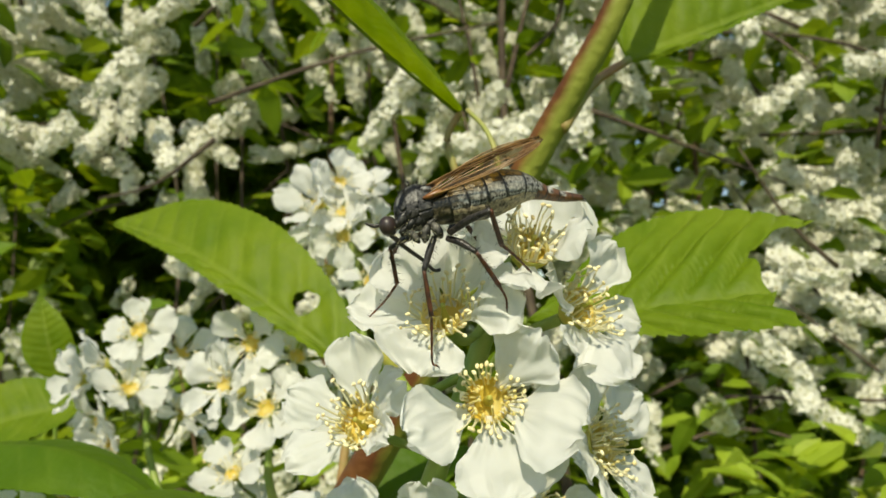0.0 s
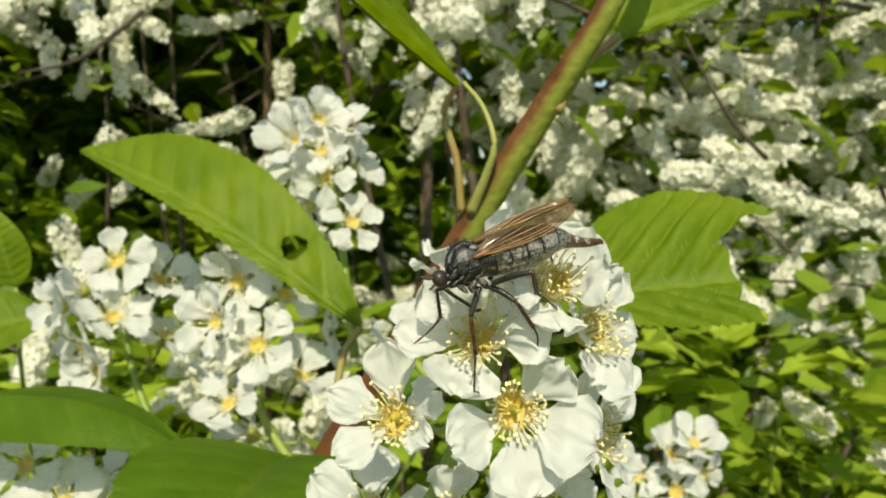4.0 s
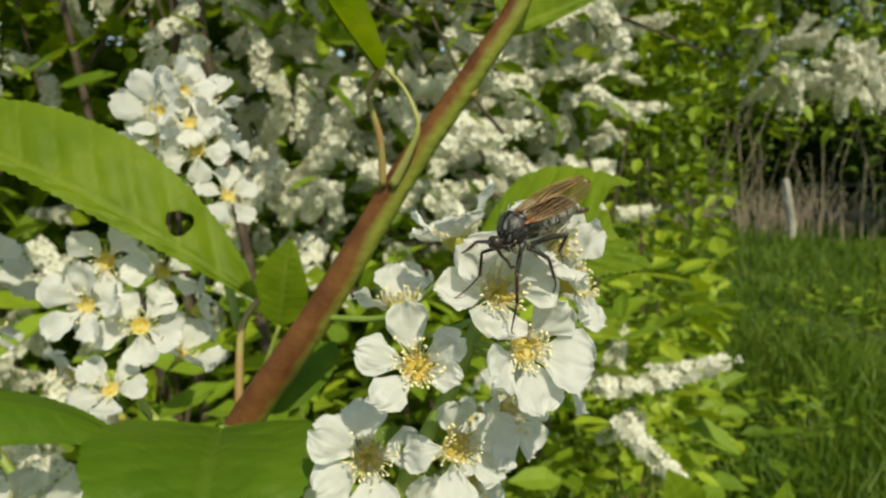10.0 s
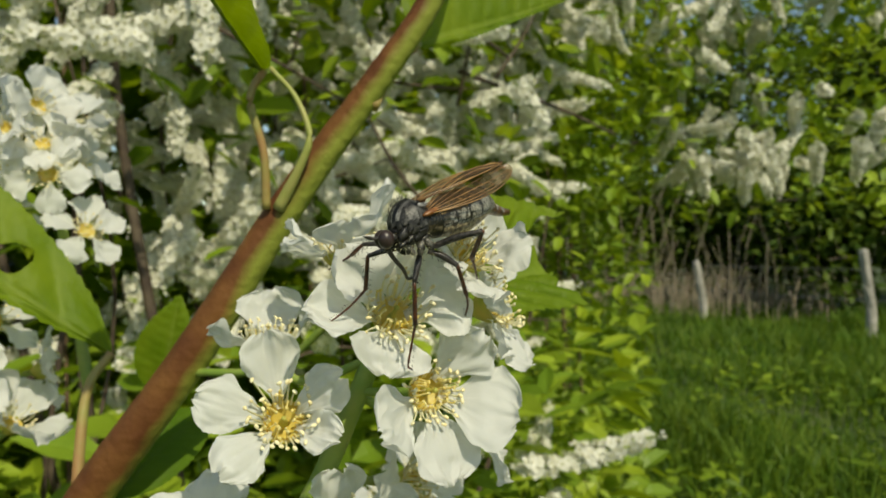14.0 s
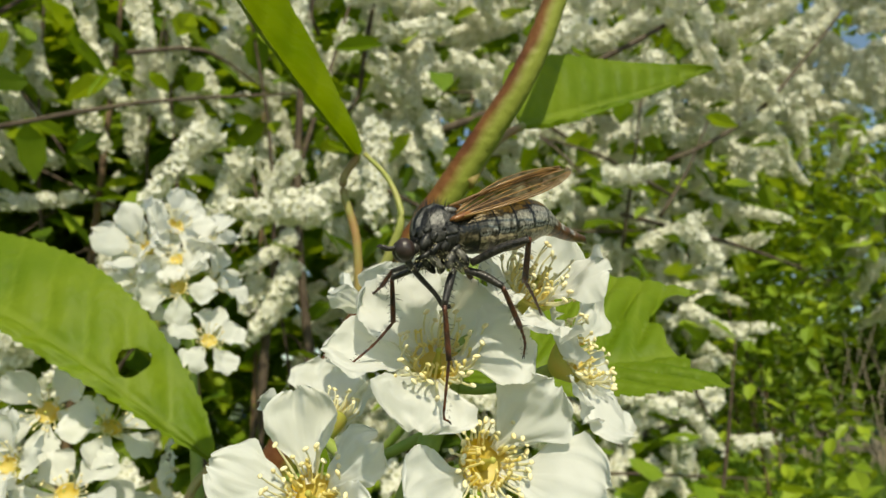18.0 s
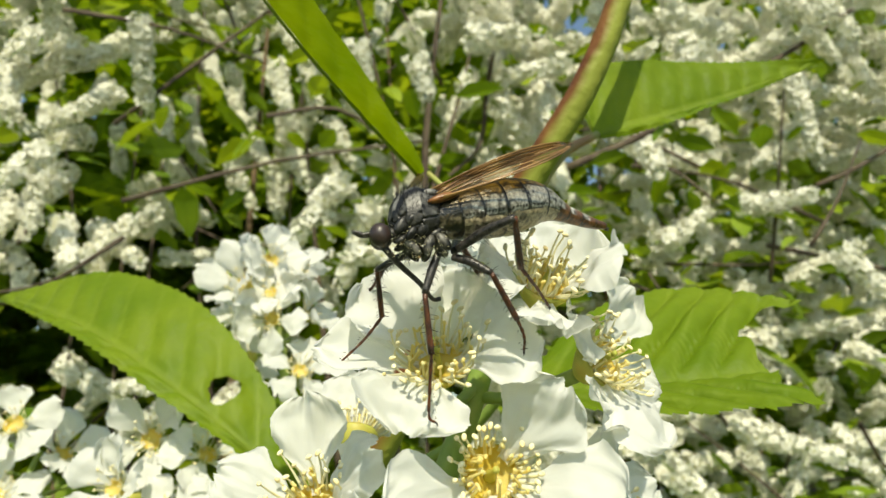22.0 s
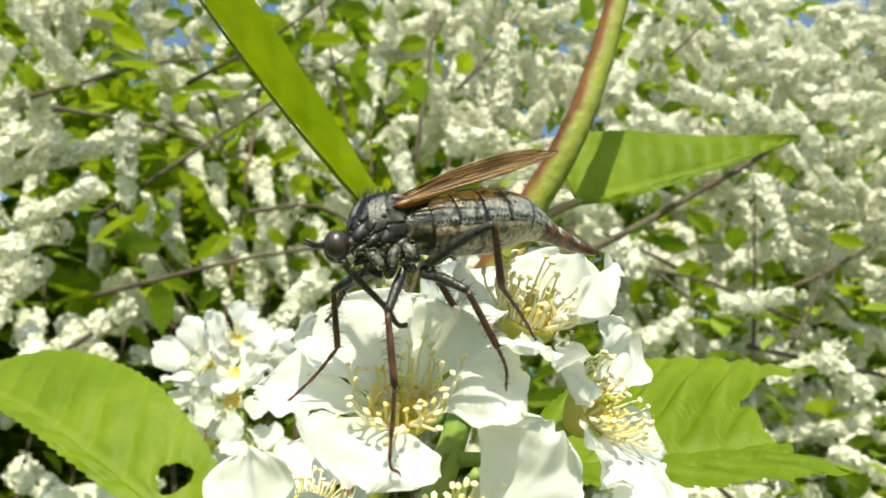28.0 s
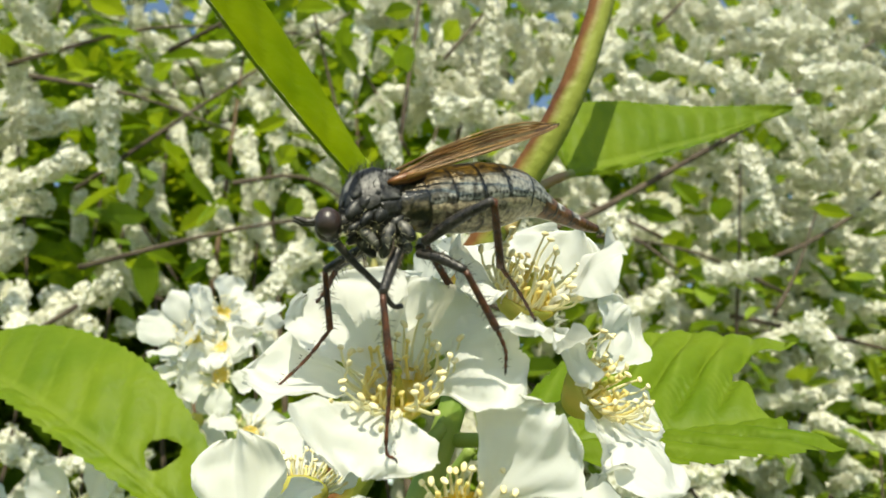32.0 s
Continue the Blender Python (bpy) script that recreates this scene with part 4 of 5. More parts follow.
def leg(joints, radii, red, seed, label):
    """A bristly leg: thigh, shin and five-jointed foot."""
    j = [np.asarray(p, float) for p in joints]
    r = random.Random(seed)

    def spiny(a, b, ra, count, ln):
        d = unit(b - a)
        s, u = across(d, (0.2, -0.3, 1))
        ps, ns = [], []
        for k in range(count):
            f, an = (k + 0.5) / count, r.uniform(0, 6.28)
            o = math.cos(an) * s + math.sin(an) * u
            ps.append(a + (b - a) * f + o * ra * 0.8)
            ns.append(o + d * 0.5)
        return hairs(ps, ns, ln, seed, 0.0016)

    mid = (j[0] + j[1]) / 2 + V(0, 0, 0.012)
    fem = part("femur", tube([j[0], mid, j[1]], [radii[0] * 0.8, radii[0], radii[0] * 0.7], 12, 12, rough=0.12), LEG_BLACK, fly, label)
    part("bristle_fringe", spiny(j[0], j[1], radii[0], 46, 0.030), BRISTLE, fem)
    tib = part("tibia", tube([j[1], (j[1] + j[2]) / 2, j[2]], [radii[1] * 0.85, radii[1], radii[1] * 1.05], 10, 10), LEG_RED if red else LEG_BLACK, fly, "rust-brown shin with stiff bristles" if red else "")
    part("bristle_fringe", spiny(j[1], j[2], radii[1], 44, 0.036), BRISTLE, tib)
    foot, tot = [], len(j) - 2
    path = spline(j[2:], 20) if len(j) > 3 else None
    rad = []
    for k in range(21):
        f = (k / 20 * 5) % 1.0
        rad.append(radii[2] * (0.72 + 0.45 * f) * (1 - 0.35 * k / 20))
    tar = part("tarsus", tube(path, rad, 8), LEG_RED if red else LEG_BLACK, fly)
    part("bristle_fringe", spiny(j[2], j[-1], radii[2], 26, 0.018), BRISTLE, tar)
    e = unit(j[-1] - j[-2])
    part("claw", joined([tube([j[-1], j[-1] + e * 0.012 + V(0, q, 0.002), j[-1] + e * 0.018 + V(0, q * 1.5, -0.008)], [0.006, 0.004, 0.001], 5) for q in (-0.008, 0.008)]), LEG_BLACK, tar)


leg([(-0.10, 4.68, 0.53), (-0.255, 4.97, 0.545), (-0.30, 5.06, 0.47), (-0.35, 5.14, 0.42), (-0.39, 5.20, 0.38)], (0.020, 0.013, 0.009), True, 1, "front leg")
leg([(-0.09, 4.62, 0.53), (-0.305, 4.795, 0.47), (-0.275, 4.895, 0.245), (-0.37, 4.95, 0.13), (-0.505, 5.025, 0.01)], (0.021, 0.014, 0.010), True, 2, "front leg")
leg([(-0.015, 4.60, 0.51), (-0.085, 4.575, 0.30), (-0.05, 4.63, 0.02), (-0.055, 4.68, -0.14), (-0.055, 4.72, -0.26), (-0.025, 4.735, -0.285)], (0.023, 0.015, 0.010), True, 3, "middle leg")
leg([(0.06, 4.64, 0.50), (0.235, 4.555, 0.40), (0.375, 4.66, 0.195), (0.415, 4.70, 0.12), (0.42, 4.735, 0.055)], (0.023, 0.015, 0.010), True, 4, "middle leg")
leg([(0.08, 4.60, 0.53), (0.32, 4.385, 0.625), (0.395, 4.62, 0.445), (0.50, 4.73, 0.37), (0.585, 4.83, 0.295)], (0.025, 0.017, 0.011), True, 5, "hind leg")
leg([(0.08, 4.72, 0.55), (0.14, 5.00, 0.70), (0.30, 5.16, 0.52), (0.40, 5.22, 0.46), (0.48, 5.26, 0.44)], (0.025, 0.017, 0.011), True, 6, "hind leg")
pts, nrm = [], []
rr = random.Random(5)
for k in range(300):
    a, t = rr.uniform(-1.5, 1.5), rr.uniform(-0.11, 0.12)
    r = 0.120 * math.sqrt(max(0.05, 1 - (t / 0.15) ** 2))
    v = math.cos(a) * up_v * (DOME if abs(a) < 1.57 else 1) + math.sin(a) * side_v
    pts.append(THX + BODY * t + v * r)
    nrm.append(v)
part("bristle_fringe", hairs(pts, nrm, 0.046, 9, 0.0011), BRISTLE, fly, "black bristles on the back")
pts, nrm = [], []
for k in range(150):
    p = THX + V(rr.uniform(-0.15, 0.12), rr.choice((-1, 1)) * rr.uniform(0.04, 0.10), rr.uniform(-0.20, -0.04))
    pts.append(p)
    nrm.append(unit(V(p[0] - THX[0] - 0.05, (p[1] - THX[1]) * 2, -0.12)))
part("pale_hair_fringe", hairs(pts, nrm, 0.038, 12, 0.0008), FILAMENT, fly, "pale hairs on the leg bases")
pts = []
for k in range(60):
    o = V(rr.gauss(-0.02, 0.07), rr.choice((-0.075, 0.075)) + rr.gauss(0.0, 0.02), rr.gauss(0.0, 0.030))
    pts.append(ball(V(-0.06, 4.575, 0.515) + o, np.eye(3) * rr.uniform(0.0014, 0.0026), 5, 4))
tagged(part("pollen", joined(pts), ANTHER, fly, "yellow pollen grains on the leg bases"), kind="stuff")


# ---------- the flowering shrub behind ----------
def quad_petal(c, axis, out, size, r):
    """Four corners and a bend: a small far petal."""
    side = np.cross(axis, out)
    tip = c + out * size + axis * size * r.uniform(-0.1, 0.35)
    mid = c + out * size * 0.55 + axis * size * r.uniform(0.0, 0.12)
    w = size * 0.46
    return [c + out * size * 0.12, mid + side * w, tip + side * w * 0.45, tip - side * w * 0.45, mid - side * w]


def raceme_shape(seed, length, count, fat, nod):
    """A hanging raceme of small five-petalled blossoms round a thin stalk; the tip keeps round buds."""
    r = random.Random(seed)
    line = spline([(0, 0, 0), (nod * 0.25, 0, -length * 0.4), (nod, 0, -length)], 30)
    verts, faces, idx = [], [], []

    def add(v, f, m):
        k = len(verts)
        verts.extend(v)
        faces.extend([tuple(i + k for i in q) for q in f])
        idx.extend([m] * len(f))

    add(*tube(line, [0.09, 0.05], 4), 2)
    for k in range(count):
        f = 0.10 + 0.84 * (k + r.random() * 0.6) / count
        p = line[int(f * 30)]
        a = k * 2.399 + r.uniform(-0.3, 0.3)
        o = unit(V(math.cos(a), math.sin(a), r.uniform(-0.5, 0.25)))
        reach = fat * (1.0 - 0.45 * f ** 2) * r.uniform(0.75, 1.1)
        c = p + o * reach
        axis = unit(o + V(r.uniform(-0.4, 0.4), r.uniform(-0.4, 0.4), r.uniform(-0.2, 0.5)))
        s, u = across(axis, (0.3, 0.2, 1))
        sz = r.uniform(0.43, 0.58) * (1 - 0.2 * f)
        spin = r.uniform(0, 6)
        for j in range(5):
            b = spin + j * 2 * math.pi / 5
            add(quad_petal(c, axis, math.cos(b) * s + math.sin(b) * u, sz, r), [(0, 1, 4), (1, 2, 3, 4)], 0)
        q = 0.12
        add([c + axis * 0.14, c + s * q, c + u * q, c - (s + u) * q * 0.7], [(0, 1, 2), (0, 2, 3), (0, 3, 1)], 1)
    for k in range(5):
        p = line[-1] + V(r.uniform(-0.3, 0.3), r.uniform(-0.3, 0.3), r.uniform(-0.5, 0.5))
        add(*ball(p, np.eye(3) * 0.17, 5, 3), 0)
    return np.array(verts), faces, idx


def far_leaf(r, size):
    """A bent, pointed leaf of the shrub, in its own space along +x."""
    w, b, f = size * r.uniform(0.24, 0.30), size * r.uniform(-0.22, 0.06), size * r.uniform(0.03, 0.10)
    v = [(0, 0, 0), (size * 0.3, w * 0.85, f), (size * 0.3, 0, 0), (size * 0.3, -w * 0.85, f), (size * 0.65, w * 0.8, f + b * 0.5), (size * 0.65, 0, b * 0.5), (size * 0.65, -w * 0.8, f + b * 0.5), (size, 0, b)]
    return np.array(v), [(0, 2, 1), (0, 3, 2), (1, 2, 5, 4), (2, 3, 6, 5), (4, 5, 7), (5, 6, 7)]


def turned(yaw, pitch, roll):
    return np.array(Euler((roll, pitch, yaw)).to_matrix())


def scatter(name, parent, mat, places, sizes, seed, label="", yaw=None, pitch=(-0.9, 0.3), smooth=False):
    """Many leaves in one mesh."""
    r = random.Random(seed)
    kinds = [far_leaf(r, 1.0) for _ in range(9)]
    allv, allf, k = [], [], 0
    for p, s in zip(places, sizes):
        v, f = kinds[r.randrange(9)]
        m = turned(r.uniform(-math.pi, math.pi) if yaw is None else r.gauss(yaw, 0.9), -r.uniform(*pitch), r.uniform(-0.7, 0.7))
        allv.append((v * s) @ m.T + p)
        allf.extend([tuple(i + k for i in q) for q in f])
        k += len(v)
    ob = part(name, (np.concatenate(allv), allf), mat, parent, label, smooth=smooth)
    return tagged(ob, kind="stuff")


RACEMES = [raceme_shape(100 + k, ln, n, fat, nod) for k, (ln, n, fat, nod) in enumerate([(8.0, 84, 0.85, 1.0), (6.6, 72, 0.9, 1.8), (9.0, 92, 0.85, 2.4), (5.6, 64, 0.9, 0.6), (7.6, 78, 0.85, 3.2), (4.2, 52, 1.0, 0.4)])]
RACEME_MESH = [mesh_of("raceme", v * 0.01, f, [FAR_PETAL, FAR_CUP, STALK], i, False) for v, f, i in RACEMES]


def shrub(name, at, label, spots, seed, parts_max):
    """spots: rows of place, yaw, tilt from hanging (radians), size. The first become parts, the rest one mesh."""
    r = random.Random(seed)
    th = thing(name, at, label, "shrub")
    for k, (p, yaw, tilt, size) in enumerate(spots[:parts_max]):
        placed("raceme", RACEME_MESH[r.randrange(6)], th, p, turned(yaw, -tilt, 0), size)
    vs, fs, ix, n = [], [], [], 0
    for p, yaw, tilt, size in spots[parts_max:]:
        v, f, i = RACEMES[r.randrange(6)]
        vs.append((v * size) @ turned(yaw, -tilt, 0).T + p)
        fs.extend([tuple(a + n for a in q) for q in f])
        ix.extend(i)
        n += len(v)
    if vs:
        tagged(part("racemes", (np.concatenate(vs), fs), [FAR_PETAL, FAR_CUP, STALK], th, "massed white racemes", ix, False), kind="stuff")
    return th


def clump(x, y, z, scale=0.045):
    return noise.noise(Vector((x * scale, y * scale * 0.7, z * scale)))


def inside(x, y, z):
    """The shrub's rounded outline."""
    q = ((x - 10) / 195) ** 2 + ((y - 200) / 152) ** 2
    return q < 1 and z < 330 * math.sqrt(1 - q) * (1 + 0.15 * clump(x, y, 0, 0.02))


r0 = random.Random(21)
spots = []
# the most prominent racemes: place in cm and tilt from hanging, in tenths of a radian
HANGING = [(-19, 95, 38, 0), (-12, 94, 33, 0), (-5, 89, 30, 0), (-52, 85, 42, 12), (-41, 88, 39, 2), (-59, 95, 38, 9), (-49, 91, 33, 8), (-53, 94, 28, 10), (-26, 84, 39, 1), (-27, 92, 23, 14), (-29, 90, 31, 6),
           (-23, 93, 51, 3), (-20, 96, 47, 1), (-18, 89, 35, 0), (-12, 90, 31, 0), (-31, 93, 31, 7), (-4, 85, 36, 3), (6, 96, 37, 2), (12, 89, 28, 0), (23, 95, 48, 3), (-3, 86, 44, 9), (21, 90, 5, 3), (17, 88, 9, 2)]
SPREADING = [(37, 86, 29, 0), (49, 90, 41, 1), (46, 86, 26, 0), (30, 87, 22, 13), (23, 90, 22, 0), (53, 91, 14, 10), (59, 96, 10, 10), (48, 85, 39, 0), (57, 85, 45, 2), (53, 89, 13, 12), (67, 96, 10, 15), (72, 94, 12, 19),
             (75, 95, 3, 15), (62, 95, -2, 13), (65, 86, -4, 16), (71, 87, -9, 16), (69, 94, -13, 15), (37, 56, -21, 14), (44, 56, -22.5, 15), (41, 56, -23, 11), (49, 56, -24, 16), (46, 57, -28, 8), (48, 56, -31, 7)]
for x, y, z, tilt in HANGING + SPREADING:
    spots.append((V(x, y, z + (4 if tilt < 8 else 1)), r0.gauss(0.2, 0.7), tilt * 0.1, r0.uniform(1.1, 1.4)))


def bloom(count, near, far, gap, size, base, most, low=-0.42, left=-1.05):
    """Racemes in clumps, each keeping clear of its neighbours."""
    tries = 0
    goal = len(spots) + count
    taken = [(s[0][0] / s[0][1], s[0][2] / s[0][1]) for s in spots]
    while len(spots) < goal and tries < most:
        tries += 1
        y = r0.uniform(near, far)
        az, el = r0.uniform(left, 1.02), r0.uniform(low, 1.05)
        x, z = az * y, el * y
        if az > 0.76 + 0.8 * max(0, min(0.3, el - 0.12)) + 0.10 * clump(0, 30, z):
            continue
        if not inside(x, y, z):
            continue
        dens = base + 2.2 * clump(x, y, z)
        if el < -0.02:
            dens *= max(0.0, 1 + (el + 0.02) * (3.0 if az < -0.1 or az > 0.55 else 5.5))
        if el > 0.75:
            dens *= 0.85 if az > -0.1 else 0.42
        if 0.15 < az < 0.76 and -0.15 < el < 0.45:
            dens += 0.35
        if -0.6 < az < 0.10 and -0.12 < el < (0.42 if az < -0.05 else 0.34):
            dens *= 0.13
        elif az < -0.22 and el < 0.42:
            dens *= 0.5
        if r0.random() > dens or any(abs(az - a) < gap * 0.8 and abs(el - e) < gap for a, e in taken):
            continue
        tilt = r0.gauss(0.6, 0.6) if az < 0.3 else r0.gauss(1.2, 0.6)
        yaw = r0.uniform(-math.pi, math.pi) if az < 0.3 else r0.gauss(0.2, 0.8)
        spots.append((V(x, y, z), yaw, tilt, r0.uniform(*size)))
        taken.append((az, el))


bloom(230, 62, 100, 0.066, (1.15, 1.55), 0.55, 2600)
bloom(330, 105, 140, 0.036, (1.2, 1.6), 0.42, 3600)
bloom(110, 72, 125, 0.044, (1.2, 1.6), 0.50, 3000, 0.30)
bloom(380, 78, 128, 0.029, (1.15, 1.6), 0.9, 9000, -0.10, 0.16)
# neighbours that bunch some racemes into thick clusters
for p, yaw, tilt, size in list(spots):
    if p[0] < 0.25 * p[1] and p[1] < 112 and r0.random() < (0.26 if p[2] > 0.1 * p[1] else 0.12):
        for k in range(r0.randrange(2, 5)):
            spots.append((p + V(r0.gauss(0, 4.5), r0.uniform(-3, 6), r0.gauss(0, 4.5)), yaw + r0.gauss(0, 0.6), tilt + r0.gauss(0, 0.25), size * r0.uniform(0.85, 1.05)))
spots.sort(key=lambda s: s[0][1])
bush = shrub("bird_cherry_shrub", (10, 105, -120), "bird cherry shrub in full bloom, hanging white racemes and fresh leaves", spots, 3, 290)

places, sizes = [], []
while len(places) < 5600:
    y = 66 + 94 * r0.random() ** 0.8
    x, z = r0.uniform(-1.08, 1.05) * y, r0.uniform(-0.75, 1.05) * y
    if x / y > 0.78 + 0.8 * max(0, min(0.3, z / y - 0.12)) + 0.08 * clump(0, 30, z):
        continue
    if not inside(x, y, z):
        continue
    d = 0.62 - 1.2 * clump(x, y, z) - max(0, z / y - 0.55) * (1.0 if x > 0.1 * y else 0.3)
    if -0.52 < x / y < -0.14 and 0.06 < z / y < 0.32:
        d *= 0.22
    elif y < 125 and -0.5 < x / y < 0.14 and -0.12 < z / y < 0.20:
        d *= 0.7
    if r0.random() < d:
        places.append(V(x, y, z))
        sizes.append(r0.uniform(3.0, 6.2))
scatter("foliage", bush, FAR_LEAF, places, sizes, 5, "fresh green leaves among the racemes")
places, sizes = [], []
while len(places) < 18500:
    y = r0.uniform(155, 350)
    x, z = r0.uniform(-1.1, 0.95) * y, r0.uniform(-0.6, 1.05) * y
    if x > 0.74 * y and z < 0.1 * y or y < 210 and -0.54 < x / y < -0.12 and 0.02 < z / y < 0.36:
        continue
    if not inside(x, y, z):
        continue
    gap = clump(x / y * 100, 40, z / y * 100, 0.055) - 0.28 + 1.1 * (z / y - 0.75) + (0.30 if 0.2 < x / y < 0.75 else -0.1)
    if z < 0.40 * y or gap < 0:
        places.append(V(x, y, z))
        sizes.append(r0.uniform(9, 17))
while len(places) < 21500:
    y = r0.uniform(225, 345)
    x, z = r0.uniform(-0.68, -0.02) * y, r0.uniform(-0.1, 0.48) * y
    if inside(x, y, z):
        places.append(V(x, y, z))
        sizes.append(r0.uniform(12, 22))
scatter("inner_foliage", bush, FAR_LEAF, places, sizes, 6, "shaded leaves deep in the shrub")
for k in range(26):
    az = r0.uniform(-1.0, 0.7)
    y = r0.uniform(75, 150)
    p0 = V(az * y * 0.8, y + r0.uniform(0, 20), -120)
    top = r0.uniform(-0.1, 0.95) * y
    p3 = V(az * y + r0.uniform(-25, 25), y + r0.uniform(-15, 15), top)
    pts = [p0, p0 * 0.6 + p3 * 0.4 + V(r0.uniform(-8, 8), r0.uniform(-8, 8), 0), p0 * 0.25 + p3 * 0.75 + V(r0.uniform(-6, 6), r0.uniform(-6, 6), 0), p3]
    w = r0.uniform(0.5, 1.1)
    part("shrub_stem", tube(pts, [w, w * 0.7, w * 0.5, 0.15], 7, 16, rough=0.3), PALE_TWIG if k % 4 == 0 else BROWN, bush)
for k in range(110):
    y = r0.uniform(65, 140)
    p = V(r0.uniform(-1.0, 0.75) * y, y, r0.uniform(-0.25, 0.9) * y)
    q = p + V(r0.gauss(6, 16), r0.uniform(-10, 10), r0.gauss(8, 10))
    part("twig", tube([p, (p + q) / 2 + V(0, 0, r0.uniform(-2, 3)), q], [0.28, 0.2, 0.1], 5, 6), BROWN, bush)

BOUGH = [(23.6, 75, 31.2), (32.8, 75, 35.5), (43.7, 75, 42.0), (54.5, 75, 48.5), (65.2, 75, 55.9), (83.4, 78, 69.0)]
for line in ([(60.7, 82.0, 32.9), (68.1, 82.0, 36.2), (79.8, 82.0, 43.5), (92.2, 82.0, 55.6), (99.9, 82.0, 63.7)], [(54.3, 85.0, 25.2), (65.3, 85.0, 23.2), (75.9, 85.0, 21.1), (86.5, 85.0, 18.3)], [(16.3, 78.0, 49.9), (14.9, 78.0, 41.9), (13.8, 78.0, 35.0), (9.2, 78.0, 30.2)]):
    part("twig", tube(line, [0.38, 0.32, 0.2], 6, 16, rough=0.2), BROWN, bush)
part("bough", tube(BOUGH, [0.48, 0.45, 0.42, 0.38, 0.32, 0.25], 8, 24, rough=0.2), BROWN, bush, "bare dark bough across the blossom")
# leafy herbs at the shrub's foot
herb = thing("leafy_herbs", (70, 95, -120), "fresh green herbs and suckers below the shrub", "plant", kind="stuff")
places, sizes = [], []
while len(places) < 2600:
    y = r0.uniform(55, 150)
    x = r0.uniform(-1.0, 1.1) * y
    z = r0.uniform(-0.95, -0.13) * y
    if z < -118:
        continue
    if r0.random() < 0.5 - 1.2 * clump(x + 90, y, z, 0.06):
        places.append(V(x, y, z))
        sizes.append(r0.uniform(3.5, 8))
scatter("leaves", herb, HERB_LEAF, places, sizes, 8, pitch=(-0.5, 0.5))
stalks = []
for k in range(90):
    y = r0.uniform(65, 150)
    x = r0.uniform(0.0, 1.0) * y
    t = r0.uniform(-0.8, -0.18) * y
    stalks.append(tube([V(x, y, -120), V(x + r0.uniform(-4, 4), y, (t - 120) / 2), V(x + r0.uniform(-8, 8), y + r0.uniform(-5, 5), max(t, -115))], [0.3, 0.25, 0.12], 4, caps=False))
tagged(part("stalks", joined(stalks), STALK, herb), kind="stuff")

# a sapling with broad light leaves in front of the herbs
sapling = thing("sapling", (46, 43, -60), "light green broad-leaved sapling at the meadow's edge", "plant")
for b, a, w in (((41, 43, -33), (38.6, 42, -25.5), 3.0), ((44, 42, -36), (46, 40, -29), 2.6), ((52, 43, -38), (54.2, 42, -30.2), 2.2), ((38, 44, -38), (35, 41, -33), 2.6), ((56, 44, -42), (60, 42, -37), 2.4)):
    leaf(sapling, "", LEAF, b, a, (-0.2, -0.75, 0.6), w, fold=14, bend=0.1, nu=48, nv=12, veins=7, pleat=0.05)
part("stalk", tube([(46, 43, -118), (46, 43, -60), (45, 43, -34)], [0.5, 0.4, 0.2], 7, 10), STALK, sapling)

# a second blooming shrub farther along the meadow's edge
spots = []
while len(spots) < 500:
    d = r0.uniform(165, 240)
    a = r0.uniform(0.70, 1.14)
    el = r0.uniform(0.06, 0.75)
    x, y, z = d * math.sin(a), d * math.cos(a), d * el
    if a < 0.86 and el < 0.34:
        continue
    if el > 0.09 + 0.12 * abs(a - 0.95) and (a < 1.0 or el < 0.42) and r0.random() < 0.30 + 2.2 * clump(x, y, z, 0.03):
        spots.append((V(x, y, z), r0.gauss(0.6, 0.8), r0.gauss(1.0, 0.5), r0.uniform(1.4, 2.0)))
bush2 = shrub("bird_cherry_shrub", (230, 190, -120), "second blooming bird cherry at the meadow's edge with drooping white branches", spots, 4, 0)
places, sizes = [], []
while len(places) < 5200:
    d = r0.uniform(215, 380)
    a = r0.uniform(0.62, 1.16)
    el = r0.uniform(-0.36, 0.68)
    if a > 0.85 and el < 0.03 + 0.05 * clump(a * 300, 0, 0):
        continue
    x, y, z = d * math.sin(a), d * math.cos(a), d * el
    if r0.random() < 0.65 - 1.2 * clump(x, y, z, 0.022):
        places.append(V(x, y, z))
        sizes.append(r0.uniform(3.5, 7.5))
scatter("foliage", bush2, HERB_LEAF, places, sizes, 9, "light green leaves")
# a young leafy shrub without flowers between the two
green = thing("leafy_shrub", (130, 135, -120), "young yellow-green leafy shrub without flowers", "shrub")
places, sizes = [], []
while len(places) < 1900:
    d, a, el = r0.uniform(150, 215), r0.uniform(0.68, 0.90), r0.uniform(-0.42, 0.34)
    x, y, z = d * math.sin(a), d * math.cos(a), d * el
    if a > 0.80 + 0.10 * clump(0, 60, z, 0.05) and el < 0.1:
        continue
    if r0.random() < 0.55 - 1.2 * clump(x, y, z, 0.05):
        places.append(V(x, y, z))
        sizes.append(r0.uniform(3.0, 5.5))
scatter("foliage", green, HERB_LEAF, places, sizes, 14, "small fresh leaves")
for k in range(4):
    d, a = r0.uniform(180, 212), r0.uniform(0.70, 0.76)
    x, y, top = d * math.sin(a), d * math.cos(a), r0.uniform(10, 60)
    part("shrub_stem", tube([(x, y, -119), (x + r0.uniform(-6, 6), y, -50), (x + r0.uniform(-14, 14), y + r0.uniform(-8, 8), top)], [0.6, 0.4, 0.15], 6, 10), PALE_TWIG, green)
